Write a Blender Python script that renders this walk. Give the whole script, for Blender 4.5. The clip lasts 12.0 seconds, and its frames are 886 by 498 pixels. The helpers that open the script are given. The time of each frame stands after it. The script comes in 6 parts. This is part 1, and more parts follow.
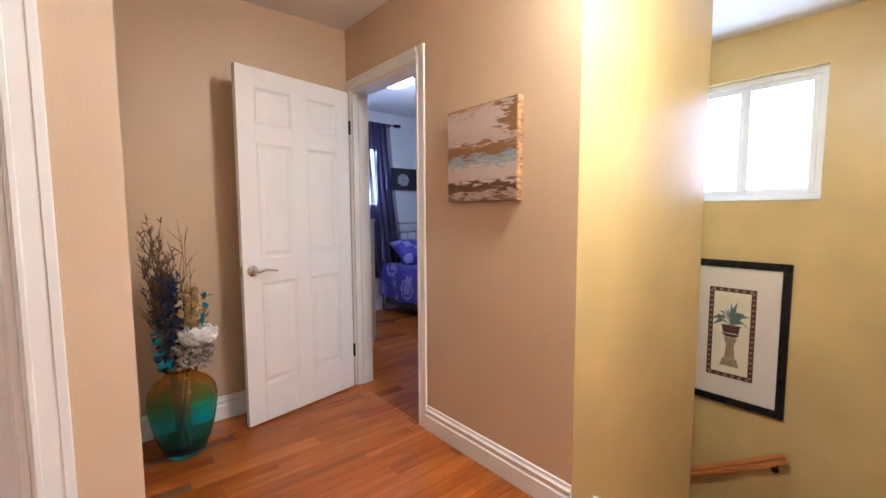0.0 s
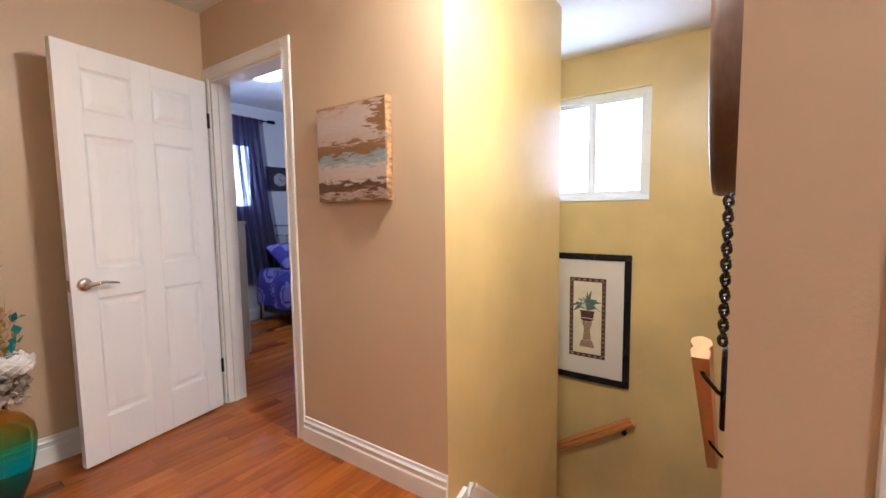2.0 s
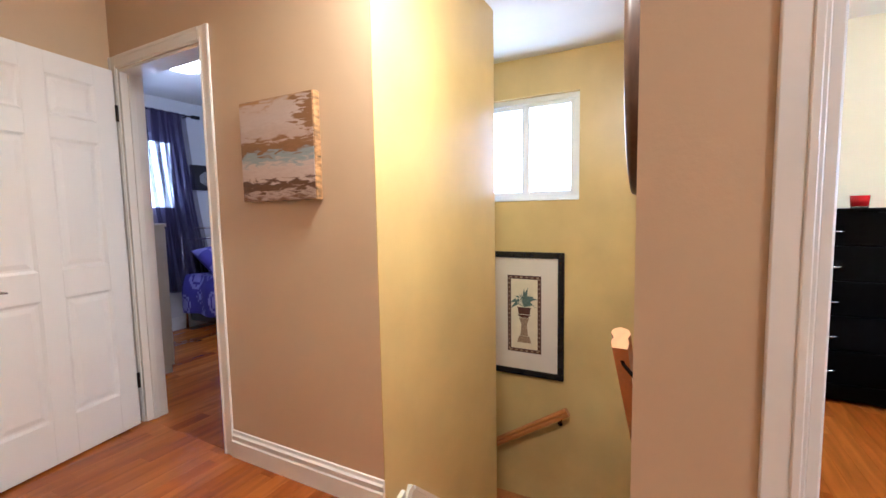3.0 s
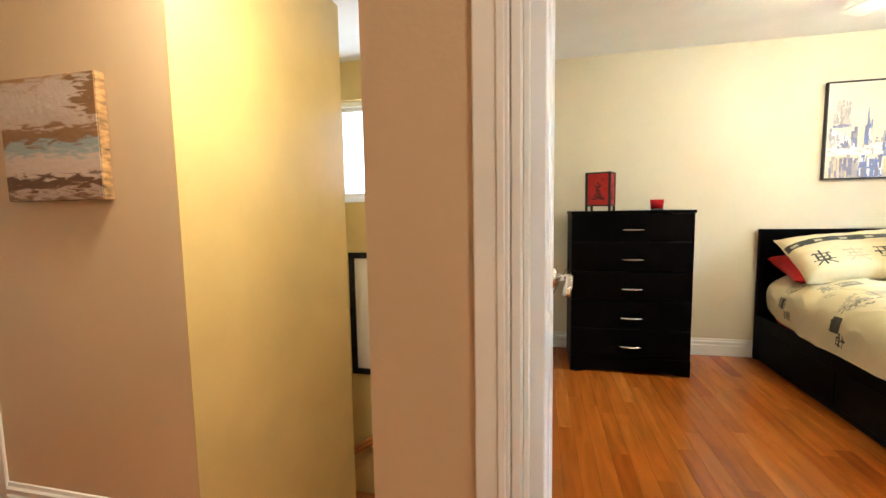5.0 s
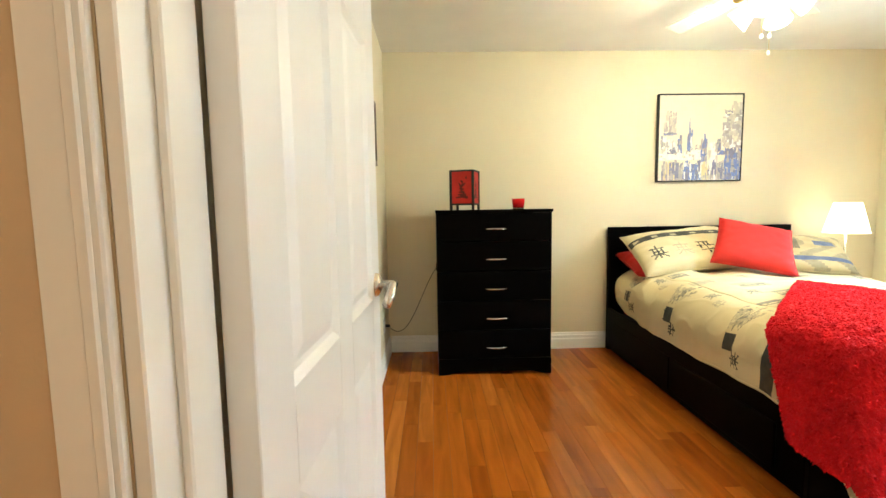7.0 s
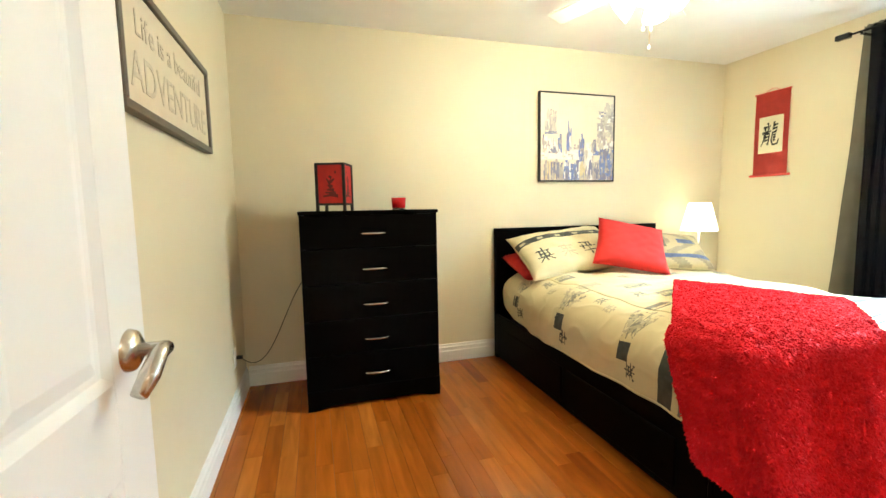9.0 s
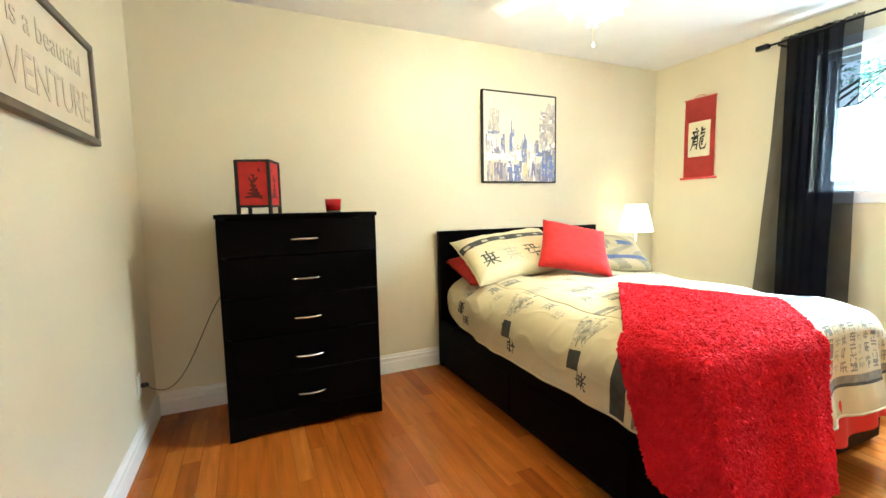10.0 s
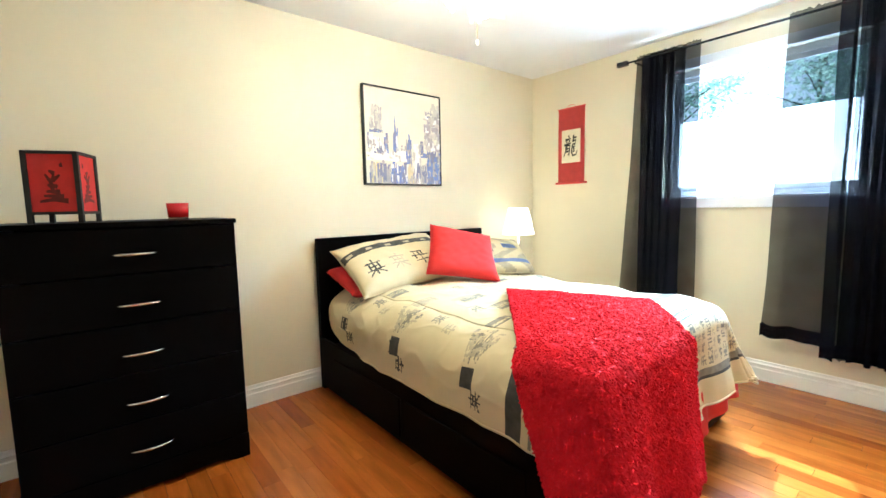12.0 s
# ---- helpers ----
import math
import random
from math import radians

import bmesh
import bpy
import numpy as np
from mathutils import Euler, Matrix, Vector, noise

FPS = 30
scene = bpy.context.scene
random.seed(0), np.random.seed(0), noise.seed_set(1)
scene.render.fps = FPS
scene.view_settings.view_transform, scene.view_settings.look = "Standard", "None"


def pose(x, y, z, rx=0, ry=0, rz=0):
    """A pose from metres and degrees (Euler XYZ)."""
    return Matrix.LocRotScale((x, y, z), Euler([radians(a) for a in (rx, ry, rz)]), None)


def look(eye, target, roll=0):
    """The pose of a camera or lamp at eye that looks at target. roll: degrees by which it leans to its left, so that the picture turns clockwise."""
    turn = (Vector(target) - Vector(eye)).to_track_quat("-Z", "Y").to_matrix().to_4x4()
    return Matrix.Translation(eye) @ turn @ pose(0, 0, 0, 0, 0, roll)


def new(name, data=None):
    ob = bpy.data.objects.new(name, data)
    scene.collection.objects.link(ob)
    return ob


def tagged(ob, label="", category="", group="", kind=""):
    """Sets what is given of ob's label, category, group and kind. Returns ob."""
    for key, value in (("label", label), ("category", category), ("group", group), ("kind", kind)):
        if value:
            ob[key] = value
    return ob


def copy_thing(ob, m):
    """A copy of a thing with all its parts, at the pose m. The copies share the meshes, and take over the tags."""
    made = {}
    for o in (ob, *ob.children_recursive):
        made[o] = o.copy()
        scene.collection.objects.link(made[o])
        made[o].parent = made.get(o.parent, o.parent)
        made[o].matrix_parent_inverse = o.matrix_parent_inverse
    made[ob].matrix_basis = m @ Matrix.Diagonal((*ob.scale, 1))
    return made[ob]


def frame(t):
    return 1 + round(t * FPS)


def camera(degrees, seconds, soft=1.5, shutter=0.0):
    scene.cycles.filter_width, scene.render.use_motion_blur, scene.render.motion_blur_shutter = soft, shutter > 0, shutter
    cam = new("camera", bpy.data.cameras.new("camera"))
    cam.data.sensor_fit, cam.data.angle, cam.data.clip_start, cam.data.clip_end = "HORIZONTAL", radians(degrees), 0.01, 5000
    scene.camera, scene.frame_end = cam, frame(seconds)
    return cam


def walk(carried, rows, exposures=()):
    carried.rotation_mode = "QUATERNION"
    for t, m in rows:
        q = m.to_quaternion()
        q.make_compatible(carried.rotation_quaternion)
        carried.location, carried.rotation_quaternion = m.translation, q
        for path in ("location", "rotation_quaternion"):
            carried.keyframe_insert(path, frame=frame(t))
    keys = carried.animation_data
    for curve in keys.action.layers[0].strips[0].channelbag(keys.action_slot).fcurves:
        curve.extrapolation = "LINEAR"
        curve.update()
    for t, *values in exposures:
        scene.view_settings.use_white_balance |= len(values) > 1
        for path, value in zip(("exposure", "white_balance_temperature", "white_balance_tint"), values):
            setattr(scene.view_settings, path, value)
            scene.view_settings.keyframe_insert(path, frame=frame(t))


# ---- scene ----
cam = camera(92.5, 12.0)
ROWS = [
    (0, -0.1614, -0.0597, 1.2310, -40.032, -4.928, 0.220),
    (0.5, -0.1451, -0.0700, 1.2308, -43.628, -4.877, 0.310),
    (1, -0.1327, -0.0800, 1.2292, -47.306, -4.893, 0.429),
    (1.5, -0.1186, -0.0943, 1.2271, -50.994, -4.910, 0.579),
    (2, -0.1030, -0.1145, 1.2262, -54.710, -4.902, 0.729),
    (2.5, -0.0855, -0.1304, 1.2244, -58.437, -4.907, 0.871),
    (3, -0.0639, -0.1444, 1.2191, -62.234, -4.903, 1.043),
    (3.2, -0.0564, -0.1526, 1.2174, -63.765, -4.893, 1.125),
    (4.8, 0.0374, -0.3307, 1.2270, -75.628, -5.237, 0.956),
    (5, 0.0486, -0.3564, 1.2261, -77.161, -5.238, 0.957),
    (5.5, 0.0773, -0.4216, 1.2227, -80.960, -5.265, 0.978),
    (6, 0.1363, -0.4731, 1.2154, -84.573, -5.395, 0.928),
    (6.5, 0.2130, -0.5158, 1.2071, -88.031, -5.319, 0.886),
    (8.3, 0.6076, -0.6490, 1.1981, -101.064, -5.396, 1.018),
    (8.5, 0.6460, -0.6576, 1.1996, -102.734, -5.441, 1.029),
    (9, 0.7402, -0.6745, 1.2042, -106.803, -5.493, 1.063),
    (9.5, 0.8334, -0.7061, 1.2091, -110.747, -5.475, 1.069),
    (10, 0.9079, -0.7412, 1.2150, -114.564, -5.587, 1.116),
    (10.5, 0.9692, -0.7770, 1.2211, -118.446, -5.693, 1.128),
    (11, 1.0212, -0.8094, 1.2274, -122.064, -5.741, 1.146),
    (11.5, 1.0620, -0.8445, 1.2336, -125.896, -5.770, 1.145),
    (12, 1.0911, -0.8764, 1.2397, -129.672, -5.800, 1.119),
]
walk(cam, [(t, pose(x, y, z, 90 + pitch, roll, yaw)) for t, x, y, z, yaw, pitch, roll in ROWS], [(0.0, 1.66, 4800, 13), (3.2, 1.66, 4850, 12), (5.0, 1.46, 5680, 4), (6.3, 1.44, 6000, -2), (8.5, 1.47, 5950, -4), (10.0, 1.50, 5500, -1), (12.0, 1.49, 5150, 3)])

# ---- world and light ----
world = bpy.data.worlds.new("sky")
scene.world = world
world.use_nodes = True
_sky = world.node_tree.nodes.new("ShaderNodeTexSky")
_sky.sky_type = "NISHITA"
_sky.sun_disc = False
_sky.sun_elevation, _sky.sun_rotation = radians(47.5), radians(147)
world.node_tree.links.new(_sky.outputs[0], world.node_tree.nodes["Background"].inputs[0])
world.node_tree.nodes["Background"].inputs[1].default_value = 0.15
_sun = new("sun", bpy.data.lights.new("sun", "SUN"))
_sun.data.energy, _sun.data.angle, _sun.data.color = 5.0, radians(0.6), (1.0, 0.95, 0.88)
_sun.matrix_world = look((0, 0, 6), (-0.65, 1.0, 6 - 1.3))


def area_lamp(name, eye, target, w, h, watts, color):
    ob = new(name, bpy.data.lights.new(name, "AREA"))
    ob.data.shape, ob.data.size, ob.data.size_y = "RECTANGLE", w, h
    ob.data.energy, ob.data.color = watts, color
    ob.matrix_world = look(eye, target)
    return ob


def dome_lamp(name, at, watts, color, size):
    """Light of a flush ceiling dome, thrown downwards."""
    ob = new(name, bpy.data.lights.new(name, "AREA"))
    ob.data.shape, ob.data.size, ob.data.energy, ob.data.color = "DISK", size, watts, color
    ob.location = at
    return ob


def point_lamp(name, eye, watts, color, radius=0.05):
    ob = new(name, bpy.data.lights.new(name, "POINT"))
    ob.data.energy, ob.data.color, ob.data.shadow_soft_size = watts, color, radius
    ob.location = eye
    return ob


DAY, SKY = (0.86, 0.92, 1.0), (0.70, 0.85, 1.0)
area_lamp("daylight_bedroom", (2.0, -5.47, 2.98), (2.0, -3.7, 0.9), 2.2, 1.1, 900, SKY)
area_lamp("daylight_bedroom_window", (1.993, -4.52, 1.60), (1.993, -2.0, 1.75), 1.10, 0.50, 20, SKY)
area_lamp("daylight_stairs", (3.62, 0.94, 1.72), (0, 0.94, 1.2), 0.86, 0.80, 8, DAY)
area_lamp("daylight_guest", (2.45, 4.72, 1.7), (2.45, 0, 1.2), 0.9, 0.8, 9, (0.72, 0.78, 1.0))

# ---- materials ----


def material(name, base, rough=0.5, metal=0.0, spec=0.5, vary=0.08, scale=6.0, bump=0.0, bump_scale=60.0, stretch=(1, 1, 1), per_object=0.0):
    m = bpy.data.materials.new(name)
    m.use_nodes = True
    nt = m.node_tree
    b = nt.nodes["Principled BSDF"]
    b.inputs["Roughness"].default_value, b.inputs["Metallic"].default_value = rough, metal
    b.inputs["Specular IOR Level"].default_value = spec
    co = nt.nodes.new("ShaderNodeTexCoord")
    mp = nt.nodes.new("ShaderNodeMapping")
    mp.inputs["Scale"].default_value = stretch
    nt.links.new(co.outputs["Object"], mp.inputs[0])
    n1 = nt.nodes.new("ShaderNodeTexNoise")
    n1.inputs["Scale"].default_value, n1.inputs["Detail"].default_value = scale, 5
    nt.links.new(mp.outputs[0], n1.inputs["Vector"])
    ramp = nt.nodes.new("ShaderNodeMapRange")
    ramp.inputs["From Min"].default_value, ramp.inputs["From Max"].default_value = 0.3, 0.7
    ramp.inputs["To Min"].default_value, ramp.inputs["To Max"].default_value = 1 - vary, 1 + vary
    nt.links.new(n1.outputs[0], ramp.inputs[0])
    hsv = nt.nodes.new("ShaderNodeHueSaturation")
    hsv.inputs["Color"].default_value = (*base, 1)
    val = ramp.outputs[0]
    if per_object:
        oi = nt.nodes.new("ShaderNodeObjectInfo")
        r2 = nt.nodes.new("ShaderNodeMapRange")
        r2.inputs["To Min"].default_value, r2.inputs["To Max"].default_value = 1 - per_object, 1 + per_object
        nt.links.new(oi.outputs["Random"], r2.inputs[0])
        mul = nt.nodes.new("ShaderNodeMath")
        mul.operation = "MULTIPLY"
        nt.links.new(val, mul.inputs[0])
        nt.links.new(r2.outputs[0], mul.inputs[1])
        val = mul.outputs[0]
    nt.links.new(val, hsv.inputs["Value"])
    nt.links.new(hsv.outputs[0], b.inputs["Base Color"])
    if bump:
        n2 = nt.nodes.new("ShaderNodeTexNoise")
        n2.inputs["Scale"].default_value, n2.inputs["Detail"].default_value = bump_scale, 4
        nt.links.new(mp.outputs[0], n2.inputs["Vector"])
        bp = nt.nodes.new("ShaderNodeBump")
        bp.inputs["Strength"].default_value, bp.inputs["Distance"].default_value = bump, 0.004
        nt.links.new(n2.outputs[0], bp.inputs["Height"])
        nt.links.new(bp.outputs[0], b.inputs["Normal"])
    return m


def glowing(name, color, strength, base=(0.9, 0.9, 0.9)):
    m = material(name, base, 0.6, vary=0.02)
    b = m.node_tree.nodes["Principled BSDF"]
    b.inputs["Emission Color"].default_value = (*color, 1)
    b.inputs["Emission Strength"].default_value = strength
    return m


def floor_wood(name, tones, rough=0.17):
    """Stained oak boards: tone from board to board, grain along x, darker pores."""
    m = bpy.data.materials.new(name)
    m.use_nodes = True
    nt = m.node_tree
    b = nt.nodes["Principled BSDF"]
    b.inputs["Specular IOR Level"].default_value = 0.38
    oi = nt.nodes.new("ShaderNodeObjectInfo")
    geo = nt.nodes.new("ShaderNodeNewGeometry")
    add = nt.nodes.new("ShaderNodeMath")
    add.operation = "ADD"
    nt.links.new(oi.outputs["Random"], add.inputs[0])
    nt.links.new(geo.outputs["Random Per Island"], add.inputs[1])
    frac = nt.nodes.new("ShaderNodeMath")
    frac.operation = "FRACT"
    nt.links.new(add.outputs[0], frac.inputs[0])
    cr = nt.nodes.new("ShaderNodeValToRGB")
    cr.color_ramp.elements[0].color, cr.color_ramp.elements[1].color = (*tones[0], 1), (*tones[-1], 1)
    for k, c in enumerate(tones[1:-1]):
        e = cr.color_ramp.elements.new((k + 1) / (len(tones) - 1))
        e.color = (*c, 1)
    nt.links.new(frac.outputs[0], cr.inputs[0])
    off = nt.nodes.new("ShaderNodeVectorMath")
    off.operation = "MULTIPLY_ADD"
    nt.links.new(geo.outputs["Position"], off.inputs[0])
    off.inputs[1].default_value = (1.1, 9, 9)
    comb = nt.nodes.new("ShaderNodeCombineXYZ")
    k = nt.nodes.new("ShaderNodeMath")
    k.operation = "MULTIPLY"
    k.inputs[1].default_value = 40
    nt.links.new(frac.outputs[0], k.inputs[0])
    nt.links.new(k.outputs[0], comb.inputs[0])
    nt.links.new(k.outputs[0], comb.inputs[1])
    nt.links.new(comb.outputs[0], off.inputs[2])
    n1 = nt.nodes.new("ShaderNodeTexNoise")
    n1.inputs["Scale"].default_value, n1.inputs["Detail"].default_value, n1.inputs["Distortion"].default_value = 2.2, 5, 0.5
    nt.links.new(off.outputs[0], n1.inputs["Vector"])
    mr = nt.nodes.new("ShaderNodeMapRange")
    mr.inputs["From Min"].default_value, mr.inputs["From Max"].default_value = 0.3, 0.7
    mr.inputs["To Min"].default_value, mr.inputs["To Max"].default_value = 0.74, 1.20
    nt.links.new(n1.outputs[0], mr.inputs[0])
    hsv = nt.nodes.new("ShaderNodeHueSaturation")
    nt.links.new(cr.outputs[0], hsv.inputs["Color"])
    nt.links.new(mr.outputs[0], hsv.inputs["Value"])
    nt.links.new(hsv.outputs[0], b.inputs["Base Color"])
    rr = nt.nodes.new("ShaderNodeMapRange")
    rr.inputs["To Min"].default_value, rr.inputs["To Max"].default_value = rough - 0.02, rough + 0.04
    nt.links.new(n1.outputs[0], rr.inputs[0])
    nt.links.new(rr.outputs[0], b.inputs["Roughness"])
    bp = nt.nodes.new("ShaderNodeBump")
    bp.inputs["Strength"].default_value, bp.inputs["Distance"].default_value = 0.02, 0.002
    nt.links.new(n1.outputs[0], bp.inputs["Height"])
    nt.links.new(bp.outputs[0], b.inputs["Normal"])
    return m


def clear(name, color=(1, 1, 1), rough=0.0, ior=1.45):
    m = bpy.data.materials.new(name)
    m.use_nodes = True
    b = m.node_tree.nodes["Principled BSDF"]
    b.inputs["Base Color"].default_value = (*color, 1)
    b.inputs["Roughness"].default_value, b.inputs["IOR"].default_value = rough, ior
    b.inputs["Transmission Weight"].default_value = 1.0
    return m


M_TAN = material("tan_wall_paint", (0.59, 0.435, 0.272), 0.42, vary=0.035, scale=1.5, bump=0.12, bump_scale=140)
M_OLIVE = material("stairwell_wall_paint", (0.62, 0.465, 0.185), 0.34, vary=0.10, scale=2.2, bump=0.12, bump_scale=140)
M_CREAM = material("bedroom_wall_paint", (0.70, 0.625, 0.45), 0.5, vary=0.03, scale=1.5, bump=0.12, bump_scale=140)
M_GREY = material("guest_wall_paint", (0.62, 0.62, 0.62), 0.55, vary=0.03, scale=2)
M_CEIL = material("ceiling_paint", (0.80, 0.78, 0.74), 0.8, vary=0.03, scale=3, bump=0.3, bump_scale=220)
M_TRIM = material("white_trim_paint", (0.80, 0.78, 0.73), 0.4, vary=0.015, scale=3)
M_DOOR = material("white_door_paint", (0.82, 0.81, 0.80), 0.36, vary=0.012, scale=2.5, bump=0.012, bump_scale=60, stretch=(5, 5, 0.5))
M_FLOOR = floor_wood("oak_boards", [(0.228, 0.049, 0.004), (0.359, 0.098, 0.010), (0.291, 0.069, 0.006), (0.427, 0.135, 0.018), (0.320, 0.080, 0.007), (0.398, 0.118, 0.013), (0.262, 0.059, 0.005)])
M_SUB = material("floor_joint", (0.17, 0.06, 0.014), 0.6)
M_BLACK = material("black_brown_wood", (0.0016, 0.0013, 0.0012), 0.42, spec=0.03, vary=0.3, scale=30, bump=0.1, bump_scale=80, stretch=(1, 8, 8))
M_STEEL = material("brushed_nickel", (0.62, 0.58, 0.52), 0.26, metal=1.0, vary=0.05, scale=40)
M_VINYL = material("white_vinyl", (0.82, 0.83, 0.85), 0.3, vary=0.02)
M_GLASS = clear("window_glass")

# ---- mesh helpers ----


def thing(name, label, category, at=(0, 0, 0), rz=0.0, group=""):
    ob = new(name)
    ob.empty_display_size = 0.1
    ob.matrix_world = pose(*at, 0, 0, rz)
    return tagged(ob, label, category, group)


def part(name, bm, mat, parent=None, label="", smooth=False):
    me = bpy.data.meshes.new(name)
    bm.normal_update()
    bm.to_mesh(me)
    bm.free()
    if smooth:
        for p in me.polygons:
            p.use_smooth = True
    for m in mat if isinstance(mat, (list, tuple)) else (mat,):
        me.materials.append(m)
    ob = new(name, me)
    if parent is not None:
        ob.parent = parent
    return tagged(ob, label)


def box(bm, x0, y0, z0, x1, y1, z1, bevel=0.0, segs=1):
    r = bmesh.ops.create_cube(bm, size=1.0)
    vs = r["verts"]
    c = Vector(((x0 + x1) / 2, (y0 + y1) / 2, (z0 + z1) / 2))
    for v in vs:
        v.co = Vector((v.co.x * (x1 - x0), v.co.y * (y1 - y0), v.co.z * (z1 - z0))) + c
    if bevel:
        es = list({e for v in vs for e in v.link_edges})
        bmesh.ops.bevel(bm, geom=es, offset=bevel, segments=segs, affect="EDGES", profile=0.5)
    return vs


def boxm(x0, y0, z0, x1, y1, z1, bevel=0.0, segs=1):
    bm = bmesh.new()
    box(bm, x0, y0, z0, x1, y1, z1, bevel, segs)
    return bm


def tube(bm, pts, radii, n=8, cap=True):
    """A round tube through points, with a radius at each."""
    pts = [Vector(p) for p in pts]
    if not isinstance(radii, (list, tuple)):
        radii = [radii] * len(pts)
    rings, up = [], Vector((0, 0, 1))
    for i, p in enumerate(pts):
        d = (pts[min(i + 1, len(pts) - 1)] - pts[max(i - 1, 0)]).normalized()
        a = d.cross(up if abs(d.dot(up)) < 0.95 else Vector((1, 0, 0))).normalized()
        b = d.cross(a).normalized()
        rings.append([bm.verts.new(p + radii[i] * (a * math.cos(2 * math.pi * k / n) + b * math.sin(2 * math.pi * k / n))) for k in range(n)])
    for r0, r1 in zip(rings, rings[1:]):
        for k in range(n):
            bm.faces.new((r0[k], r0[(k + 1) % n], r1[(k + 1) % n], r1[k]))
    if cap:
        bm.faces.new(rings[0][::-1])
        bm.faces.new(rings[-1])
    bmesh.ops.recalc_face_normals(bm, faces=bm.faces[:])
    return bm


def lathe(bm, profile, n=32, centre=(0, 0)):
    """Turns (radius, z) pairs about the z axis."""
    rings = []
    for r, z in profile:
        if r < 1e-5:
            rings.append([bm.verts.new((centre[0], centre[1], z))])
        else:
            rings.append([bm.verts.new((centre[0] + r * math.cos(2 * math.pi * k / n), centre[1] + r * math.sin(2 * math.pi * k / n), z)) for k in range(n)])
    for a, b in zip(rings, rings[1:]):
        for k in range(n):
            j = (k + 1) % n
            if len(a) == 1 and len(b) > 1:
                bm.faces.new((a[0], b[k], b[j]))
            elif len(b) == 1 and len(a) > 1:
                bm.faces.new((a[k], b[0], a[j]))
            elif len(a) > 1:
                bm.faces.new((a[k], b[k], b[j], a[j]))
    bmesh.ops.recalc_face_normals(bm, faces=bm.faces[:])
    return bm


def extrude_profile(bm, profile, path):
    """Sweeps a flat (out, up) profile along straight runs of (point, outward direction) pairs."""
    rows = []
    for p, out in path:
        p, out = Vector(p), Vector(out)
        rows.append([bm.verts.new(p + out * u + Vector((0, 0, v))) for u, v in profile])
    n = len(profile)
    for a, b in zip(rows, rows[1:]):
        for k in range(n):
            bm.faces.new((a[k], a[(k + 1) % n], b[(k + 1) % n], b[k]))
    bm.faces.new(rows[0])
    bm.faces.new(rows[-1][::-1])
    bmesh.ops.recalc_face_normals(bm, faces=bm.faces[:])
    return bm


def structure(name, bm, mat, label, category):
    return tagged(part(name, bm, mat), label, category, kind="structure")


def wall(name, axis, pos, thick, a0, a1, z0, z1, mat, label, holes=()):
    """A wall on the plane axis=pos that grows by thick, from a0 to a1; holes are (a0, a1, z0, z1)."""
    bm = bmesh.new()
    lo, hi = min(pos, pos + thick), max(pos, pos + thick)
    us = sorted({a0, a1} | {h[k] for h in holes for k in (0, 1)})
    ws = sorted({z0, z1} | {h[k] for h in holes for k in (2, 3)})
    solid = {(i, k): not any(h[0] < (us[i] + us[i + 1]) / 2 < h[1] and h[2] < (ws[k] + ws[k + 1]) / 2 < h[3] for h in holes) for i in range(len(us) - 1) for k in range(len(ws) - 1)}
    made = {}

    def corner(i, k, d):
        if (i, k, d) not in made:
            made[i, k, d] = bm.verts.new((d, us[i], ws[k]) if axis == "x" else (us[i], d, ws[k]))
        return made[i, k, d]
    for (i, k), full in solid.items():
        if not full:
            continue
        ring = ((i, k), (i + 1, k), (i + 1, k + 1), (i, k + 1))
        for d in (lo, hi):
            bm.faces.new([corner(*c, d) for c in ring])
        for c, e, beside in zip(ring, ring[1:] + ring[:1], ((i, k - 1), (i + 1, k), (i, k + 1), (i - 1, k))):
            if not solid.get(beside, False):
                bm.faces.new((corner(*c, lo), corner(*e, lo), corner(*e, hi), corner(*c, hi)))
    bmesh.ops.recalc_face_normals(bm, faces=bm.faces[:])
    return structure(name, bm, mat, label, "wall")


H = 2.47
SX, SY = 3.86, -4.36          # bedroom: east wall, south wall
NY, WX = -0.175, 0.64         # bedroom: north wall, hall face of its west wall
BX, AY, CY, DY = 1.268, 2.68, 0.846, -0.103  # hall: painting wall, end wall, stairwell sides
GX = 3.45                     # stairwell window wall

# ---- structure ----
wall("wall_painting", "x", BX, 0.11, CY + 0.004, AY, 0, H, M_TAN, "tan painted hall wall with a bedroom doorway", [(1.855, 2.605, 0, 2.055)])
wall("wall_hall_end", "y", AY, 0.11, -0.20, BX + 0.11, 0, H, M_TAN, "tan painted end wall of the hall")
wall("wall_hall_corner", "y", 1.15, 0.11, -1.20, -0.09, 0, H, M_TAN, "tan painted hall wall beside a white door", [(-1.05, -0.281, 0, 2.055)])
wall("wall_hall_return", "x", -0.20, 0.11, 1.26, AY, 0, H, M_TAN, "tan painted return wall beside the vase")
wall("wall_hall_west", "x", -1.20, -0.11, -1.45, 1.26, 0, H, M_TAN, "plain tan wall closing the hall")
wall("wall_hall_south", "y", -1.45, -0.11, -1.31, WX, 0, H, M_TAN, "plain tan wall closing the hall")
wall("wall_stair_long", "y", CY, 0.004, BX, 2.54, -1.6, H, M_OLIVE, "golden olive stairwell wall lit from above")
wall("wall_stair_core", "y", CY + 0.004, 0.116, BX + 0.11, 2.54, -1.6, H, M_OLIVE, "core of the stairwell wall")
wall("wall_stair_foot", "y", CY + 0.004, 0.116, BX, BX + 0.11, -1.6, -0.03, M_OLIVE, "stairwell wall below the hall floor")
